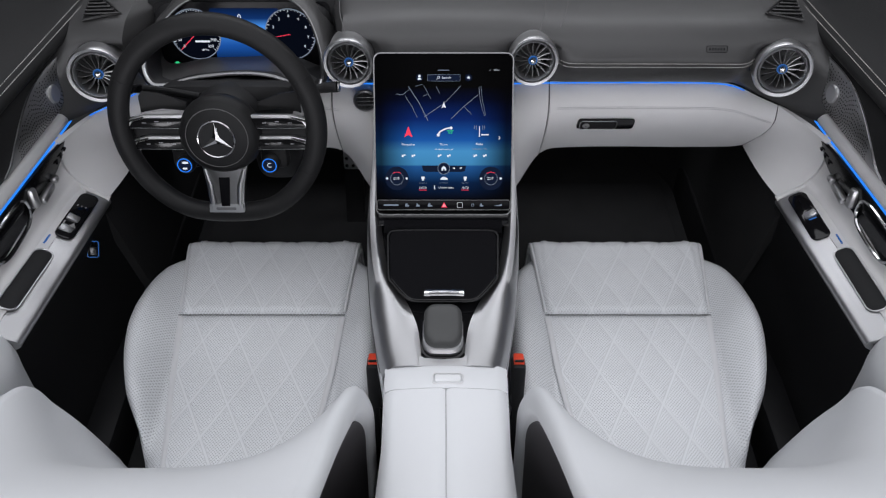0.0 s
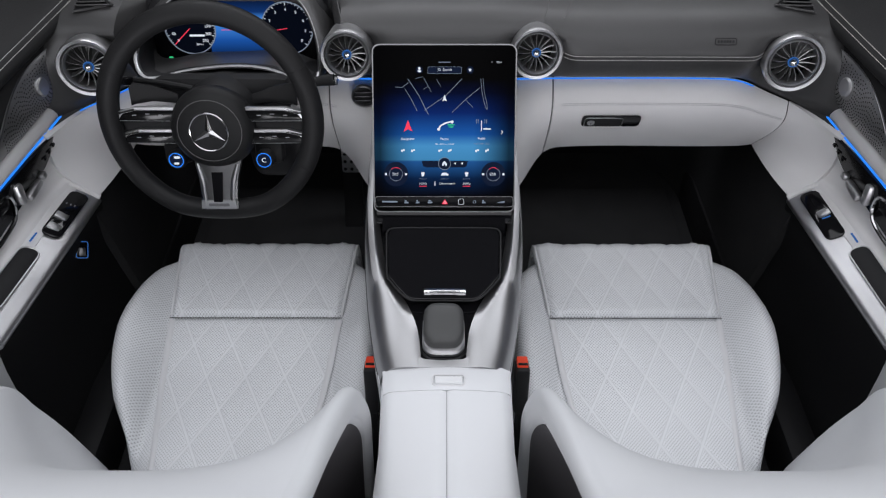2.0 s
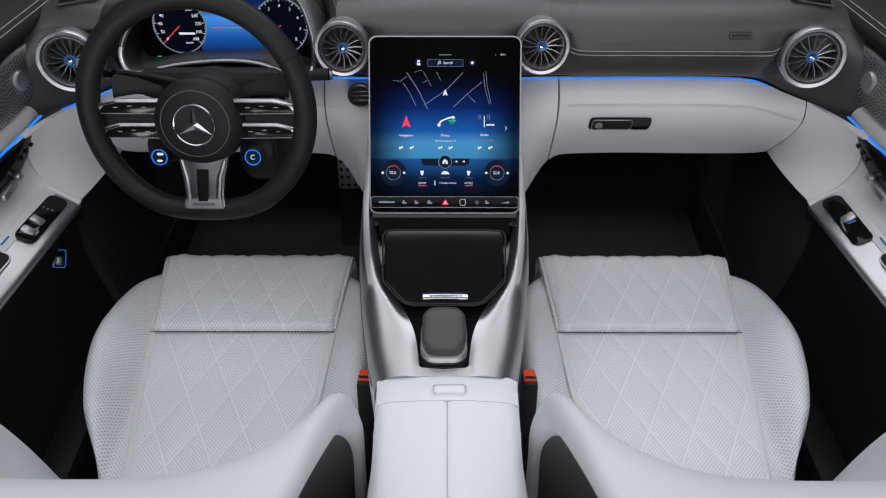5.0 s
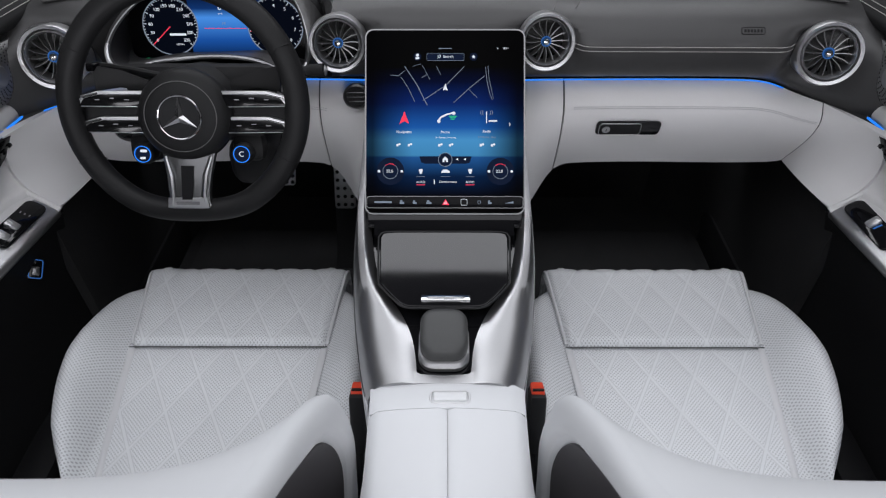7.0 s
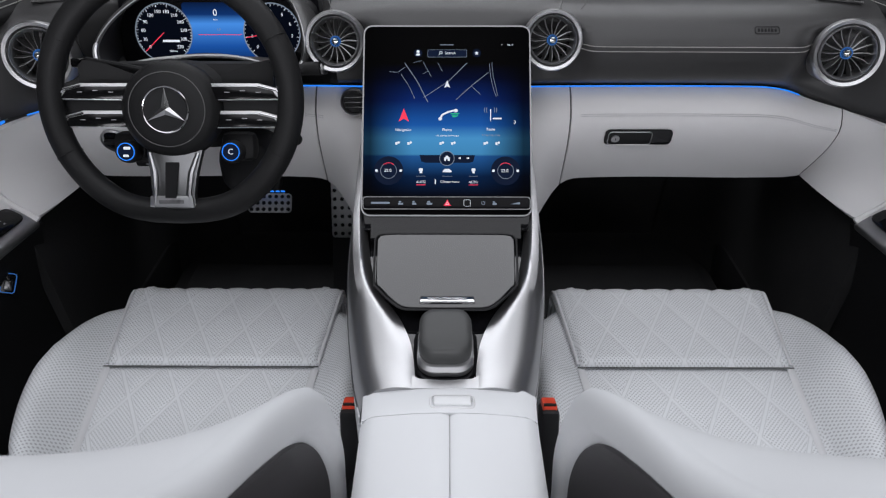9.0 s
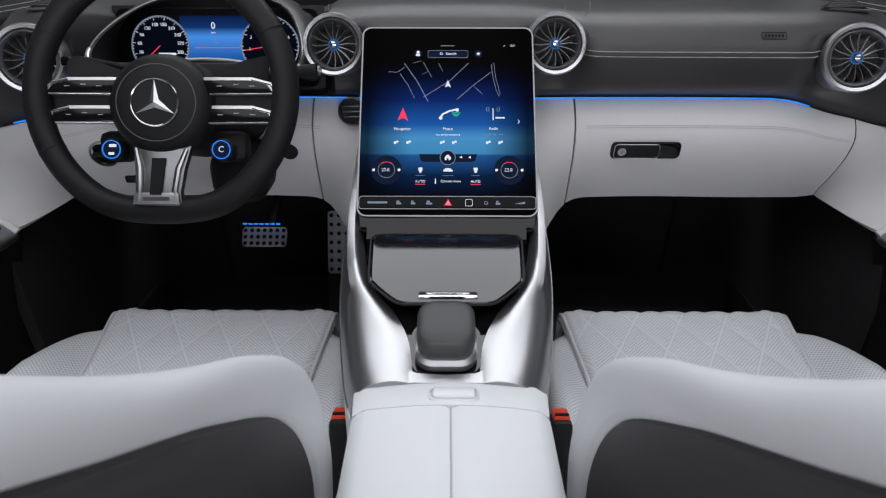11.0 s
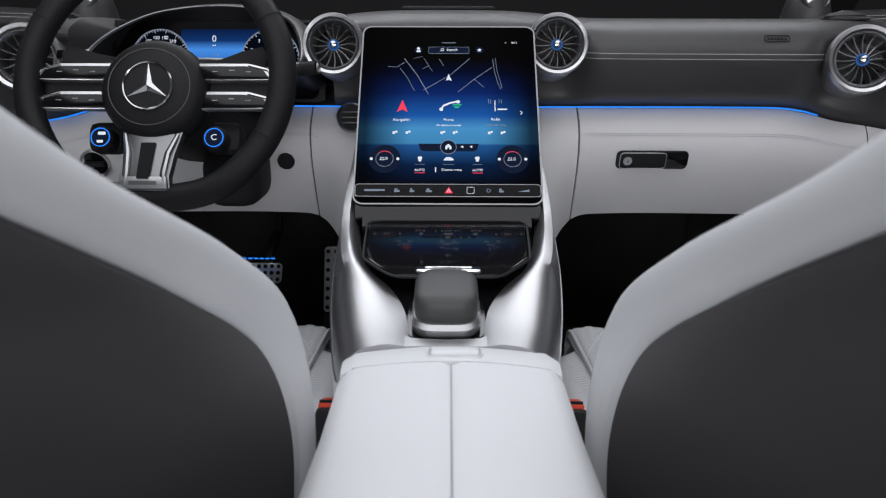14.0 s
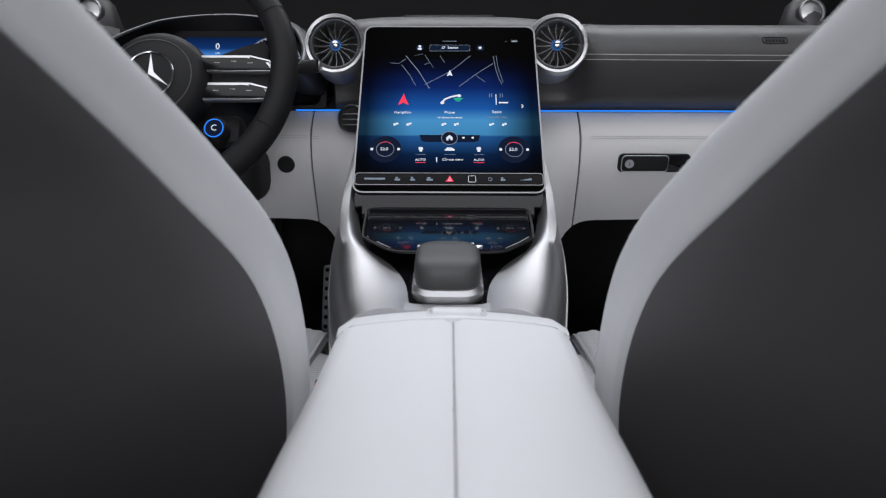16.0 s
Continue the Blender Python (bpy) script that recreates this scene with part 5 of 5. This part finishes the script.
c = dash_up(0, 0.78)
cd = thing("windscreen_demister", (0, c.y, c.z), "black slotted demister grille on the dashboard top", "demister vent")
part("panel", rbox(0.15, 0.05, 0.005, 0.002, T3(0, 1.168, dash_up(0, 0.78).z + 0.003)), MATT, cd, "black panel")
for k in range(24):
    part("slot", rbox(0.0022, 0.04, 0.002, 0.0005, T3(-0.069 + 0.006 * k, 1.168, dash_up(0, 0.78).z + 0.006)), LEATHER, cd)
# knee side: round cap, lamp switch, small switch, low air outlet
cp = dash_low(-0.254, 0.535)
part("round_cap", lathe([(0.001, 0.0), (0.0125, 0.0), (0.0135, -0.002), (0.0135, -0.006), (0.001, -0.006)], 28, lean(-0.254, cp.y - 0.004, 0.5435, -10)), MATT, dashboard, "round black cap")
lp = dash_low(-0.556, 0.44)
ls = thing("light_switch", (-0.556, lp.y, lp.z), "round black lamp switch with a silver ring", "light switch")
LM = lean(-0.556, lp.y - 0.004, 0.540, -14)
part("ring", lathe([(0.020, 0.0), (0.0235, 0.0), (0.0235, 0.005), (0.021, 0.007), (0.020, 0.005)], 36, LM, True), SILVER, ls, "silver ring")
part("face", lathe([(0.001, 0.004), (0.0195, 0.003), (0.0195, -0.004), (0.001, -0.004)], 32, LM), GLOSS, ls, "black face")
part("grip", rbox(0.034, 0.008, 0.01, 0.003, LM @ T3(0, 0, 0.006)), MATT, ls, "black grip")
bp = dash_low(-0.52, 0.22)
BMX = lean(-0.519, bp.y - 0.003, bp.z, -14)
bs = thing("brake_switch", (-0.519, bp.y, bp.z), "small black parking brake switch", "switch")
part("body", rbox(0.045, 0.014, 0.008, 0.004, BMX), MATT, bs, "black body")
part("mark", plate(round_rect(0.008, 0.004, 0.001), 0.0006, BMX @ T3(0, 0, 0.0042)), BUTTON_MARK, bs)
lo = dash_low(-0.147, 0.85)
LV = lean(-0.146, lo.y - 0.004, 0.614, 5)
lv = thing("lower_air_outlet", LV, "small round silver-rimmed air outlet beside the screen", "air vent")
part("rim", lathe([(0.018, 0.0), (0.0225, 0.0), (0.0225, 0.006), (0.020, 0.008), (0.018, 0.005)], 36, ID, True), SILVER, lv, "silver rim", local=True)
part("cup", lathe([(0.001, -0.003), (0.0178, -0.003), (0.0178, 0.001), (0.001, 0.001)], 28), MATT, lv, "black cup", local=True)
for k in range(3):
    part("fin", rbox(0.032, 0.0016, 0.005, 0.0005, T3(0, -0.008 + 0.008 * k, 0.003)), DARK_METAL, lv, local=True)
# tweeters at the foot of the windscreen pillars
for s in (-1, 1):
    tw = thing("tweeter", (s * 0.665, 1.3, 0.745), "round silver tweeter on a dark pillar foot", "loudspeaker", "pillar tweeters")
    TM = lean(s * 0.662, 1.292, 0.80, 10)
    part("pod", loft([[(s * 0.665 + w * math.cos(a), 1.33 + d * math.sin(a), z) for a in [2 * math.pi * k / 20 for k in range(20)]] for w, d, z in ((0.045, 0.06, 0.74), (0.038, 0.05, 0.78), (0.03, 0.035, 0.815), (0.015, 0.02, 0.83))]), LEATHER, tw, "dark pod")
    part("rim", lathe([(0.0205, -0.01), (0.024, -0.01), (0.024, 0.004), (0.022, 0.006), (0.0205, 0.004)], 36, TM, True), SILVER, tw, "silver rim")
    part("mesh", lathe([(0.001, 0.003), (0.012, 0.002), (0.0203, -0.001), (0.0203, -0.008), (0.001, -0.008)], 32, TM), GRILLE, tw, "metal mesh")
    pl = thing("windscreen_pillar", (s * 0.75, 1.4, 0.74), "dark windscreen pillar", "pillar", "windscreen pillars")
    part("trim", loft([[(s * x, y, z), (s * (x + 0.06), y, z), (s * (x + 0.06), y + 0.07, z), (s * x, y + 0.07, z)] for x, y, z in ((0.72, 1.44, 0.70), (0.70, 1.25, 0.90), (0.66, 1.0, 1.14), (0.60, 0.8, 1.28))]), WHEEL_LEATHER, pl, "black pillar trim")

# ---------------------------------------------------------------- pedals
def pedal(name, x, y, z, w, h, tilt, cols, rows, label):
    m = lean(x, y, z, tilt)
    p = thing(name, m, label, "pedal")
    part("pad", plate(round_rect(w, h, 0.008), 0.006, T3(0, 0, -0.004), 0.0015), STEEL, p, "stainless steel pad", local=True)
    for i in range(cols):
        for j in range(rows):
            part("stud", lathe([(0.001, 0.005), (0.0036, 0.0045), (0.0046, 0.002), (0.0046, 0.0015), (0.001, 0.0015)], 12, T3(-w / 2 + w * (i + 0.5) / cols, -h / 2 + h * (j + 0.5) / rows, 0)), MATT, p, local=True)
    if h < 0.1:
        part("arm", tube([(0, 0.0, -0.006), (0, 0.03, -0.05), (0, 0.14, -0.12), (0, 0.24, -0.10)], 0.011, 8), MATT, p, "black arm", local=True)
    else:
        part("hinge", loft([[(-w / 2, y, zz), (w / 2, y, zz), (w / 2, y, zz - 0.012), (-w / 2, y, zz - 0.012)] for y, zz in ((-0.235, 0.02), (-0.16, 0.0), (-0.05, -0.005), (0.05, -0.005))]), MATT, p, "black pedal back and floor hinge", local=True)
    return p


pedal("brake_pedal", -0.402, 1.345, 0.248, 0.098, 0.044, 38, 7, 3, "stainless steel brake pedal with black rubber studs")
pedal("accelerator_pedal", -0.239, 1.352, 0.232, 0.05, 0.14, 22, 3, 7, "tall stainless steel accelerator pedal with black studs")
# glowing bars imitate blue light reflected along the brake pedal's top edge
fl = thing("pedal_glint_row", (-0.402, 1.335, 0.284), "row of glowing blue bars imitating light caught by the brake pedal", "lamp")
for k in range(7):
    part("glint_bar", rbox(0.009, 0.003, 0.003, 0.001, T3(-0.438 + 0.012 * k, 1.335, 0.284)), BLUE, fl)
for cx in (-0.40, 0.40):
    mat_ob = solid("floor_mat", rbox(0.46, 0.5, 0.014, 0.006, T3(cx, 1.16, 0.028)), CARPET, "black carpet floor mat in the footwell", "floor mat", group="floor mats")

# ---------------------------------------------------------------- door details
def door_details(d, s):
    def at(x, y):
        return s * (x + door_shift(y))

    def slope(y, out=0.0, lift=0.0):
        """A pose on the sloping armrest: x along the door, y outwards and up, z off the surface."""
        c, n = (0.832, 0.555), (-0.555, 0.832)
        x, z = 0.686 + c[0] * out + n[0] * lift, 0.4715 + c[1] * out + n[1] * lift
        X, Y, Z = Vector((0.13, -s, -0.03)).normalized(), Vector((s * c[0], 0, c[1])), Vector((s * n[0], 0, n[1]))
        return Matrix(((X.x, Y.x, Z.x, at(x, y)), (X.y, Y.y, Z.y, y), (X.z, Y.z, Z.z, z), (0, 0, 0, 1)))
    sp = part("switch_panel", plate(round_rect(0.112, 0.033, 0.011), 0.004, slope(0.868, -0.001, 0.001), 0.001), GLOSS, d, "gloss black switch panel")
    for k in range(2 if s < 0 else 1):
        y = (0.868 if s > 0 else 0.858) - 0.026 * k
        part("window_switch", rbox(0.014, 0.022, 0.008, 0.003, slope(y, 0.002, 0.006) @ pose(0, 0, 0, 12, 0, 0)), VENT_SILVER, sp, "chrome window switch")
        part("switch_light", rbox(0.003, 0.014, 0.001, 0.0003, slope(y - 0.010, 0.002, 0.0045)), BLUE_SOFT, sp)
    for k in range(3):
        part("panel_mark", rbox(0.004, 0.002, 0.0006, 0.0002, slope(0.89, -0.006 + 0.007 * k, 0.0043)), BUTTON_MARK, sp)
    part("pocket", plate(round_rect(0.13, 0.030, 0.012), 0.003, slope(0.712, 0.012, 0.0030), 0.0008), MATT, d, "black grip pocket")
    part("pocket_edge", tube([slope(0.712, 0.012, 0.0055) @ Vector((x, y, 0)) for x, y in round_rect(0.132, 0.032, 0.013)], 0.0015, 6, True), SILVER, d)
    part("pocket_light", rbox(0.022, 0.003, 0.002, 0.0008, slope(0.80, 0.020, 0.003)), BLUE_SOFT, d, "small blue light")
    part("trim_groove", tube([(at(0.6615, y), y, 0.4445) for y in (0.62, 0.75, 0.85, 0.94)], 0.0022, 6), MATT, d, "dark groove along the armrest")
    part("trim_cap", tube([(at(0.66, 0.934), 0.934, 0.452), (at(0.685, 0.934), 0.936, 0.470), (at(0.705, 0.934), 0.936, 0.486)], 0.006, 8), CREAM_DASH, d)

    # smoked panel with seat controls and the door release
    def cav(u, v):
        y = 0.62 + 0.365 * u
        z0 = spline(y, [0.62, 0.74, 0.9, 0.985], [0.513, 0.518, 0.543, 0.584])
        z = z0 + (0.5895 - z0) * v
        x = 0.7245 - 0.012 * v - 0.004 - bow(y)
        return Vector((at(x, y), y, z))
    part("control_panel", sheet(cav, 20, 4, -s * 0.006), GLASSY, d, "smoked black control panel")
    sc = part("seat_switch", join(rbox(0.014, 0.046, 0.014, 0.005, T3(at(0.7075, 0.862), 0.862, 0.540)), rbox(0.014, 0.016, 0.038, 0.005, T3(at(0.709, 0.835), 0.832, 0.557) @ pose(0, 0, 0, -15, 0, 0)), rbox(0.013, 0.014, 0.012, 0.004, T3(at(0.706, 0.89), 0.892, 0.546))), VENT_SILVER, d, "chrome seat-shaped adjuster")
    for k in range(3):
        part("memory_key", rbox(0.002, 0.010, 0.007, 0.001, T3(at(0.7135 - bow(0.915 + 0.014 * k), 0.915 + 0.014 * k), 0.915 + 0.014 * k, 0.566 + 0.004 * k)), GLOSS, d)
    rel = [(at(0.711, y), y, z) for y, z in ((0.80, 0.575), (0.815, 0.555), (0.80, 0.530), (0.76, 0.522), (0.715, 0.524), (0.70, 0.545), (0.71, 0.572))]
    part("release_frame", tube(smooth_line(rel, 5, True), 0.0034, 8, True), CHROME, d, "chrome release surround")
    part("release_lever", loft([[(at(0.7165, y), y, z0), (at(0.7095, y), y, z0 + 0.004), (at(0.708, y), y, z1 - 0.004), (at(0.7165, y), y, z1)] for y, z0, z1 in ((0.71, 0.534, 0.562), (0.75, 0.528, 0.562), (0.80, 0.532, 0.560))]), GLOSS, d, "gloss black release lever")

    # loudspeaker grille
    def gz(y):
        return spline(y, [0.80, 0.83, 0.88, 0.94, 1.02, 1.12, 1.18], [0.634, 0.672, 0.706, 0.722, 0.722, 0.705, 0.685])

    def gx(z):
        return spline(z, [0.628, 0.65, 0.68, 0.71, 0.732], [0.708, 0.694, 0.686, 0.685, 0.692])

    def gr(u, v):
        y = 0.80 + 0.38 * u
        z = 0.631 + (gz(y) - 0.631) * v
        return Vector((at(gx(z) - 0.0035, y), y, z))
    g = part("speaker_grille", sheet(gr, 36, 10, -s * 0.003), GRILLE, d, "perforated metal loudspeaker grille")
    part("grille_edge", tube([gr(k / 30, 1.0) for k in range(31)], 0.0011, 6), DARK_METAL, g, "fine silver edge")
    cy, cz = 0.960, 0.684
    X = Vector((0, -s, 0))
    DM = Matrix(((0, 0, -s, at(gx(cz) - 0.0045, cy)), (-s, 0, 0, cy), (0, 1, 0, cz), (0, 0, 0, 1)))
    part("speaker_badge", lathe([(0.001, 0.003), (0.014, 0.003), (0.0165, 0.001), (0.0165, -0.002), (0.001, -0.002)], 32, DM), VENT_SILVER, g, "round brushed badge")
    bm = bmesh.new()
    for ring in range(1, 24):
        r = 0.0185 + 0.0046 * ring
        n = int(20 + 3.2 * ring)
        for k in range(n):
            a = 2 * math.pi * (k / n) + ring * 0.11
            y, z = cy + r * math.cos(a), cz + r * math.sin(a)
            if not 0.81 < y < 1.15 or not 0.635 < z < gz(y) - 0.004:
                continue
            p = Vector((at(gx(z) - 0.0042, y), y, z))
            h = 0.0013
            bm.faces.new([bm.verts.new(p + Vector((0, q * h, w * h))) for q, w in ((-1, -0.6), (0, -1.1), (1, -0.6), (1, 0.6), (0, 1.1), (-1, 0.6))])
    hol = part("grille_perforation", bm, MATT, g, smooth=False)
    hol["kind"] = "stuff"
    for dz in (0.0, 0.006):
        stitch_row(lambda t, dz=dz: Vector((at(0.7255 + dz * 0.8, 0.3), 0.0, 0)) * 0 + Vector((s * (0.6785 + door_shift(0.45 + 0.7 * t) + dz * 1.2), 0.45 + 0.7 * t, 0.7585 + dz * 0.9)), 120, 0.004, 0.0006, THREAD_DARK, d, label="pale double stitching")


door_details(door_l, -1)
door_details(door_r, 1)
bs = thing("boot_switch", (-0.70, 0.876, 0.368), "small black boot release switch with a blue lit outline", "switch")
bn = Vector((0.62, -0.45, 0.64)).normalized()
bx = Vector((0, 0.76, 0.65)).cross(bn).normalized()
by = bn.cross(bx)
BX = Matrix(((bx.x, by.x, bn.x, -0.7045), (bx.y, by.y, bn.y, 0.874), (bx.z, by.z, bn.z, 0.368), (0, 0, 0, 1)))
part("body", plate(round_rect(0.024, 0.036, 0.004), 0.006, BX, 0.001), GLOSS, bs, "gloss black body")
part("lit_edge", tube([BX @ Vector((x, y, 0.0062)) for x, y in round_rect(0.020, 0.032, 0.004)], 0.0008, 5, True), BLUE_SOFT, bs, "blue lit outline")
part("key", rbox(0.012, 0.016, 0.004, 0.0015, BX @ T3(0, -0.004, 0.007)), DARK_METAL, bs, "grey key")
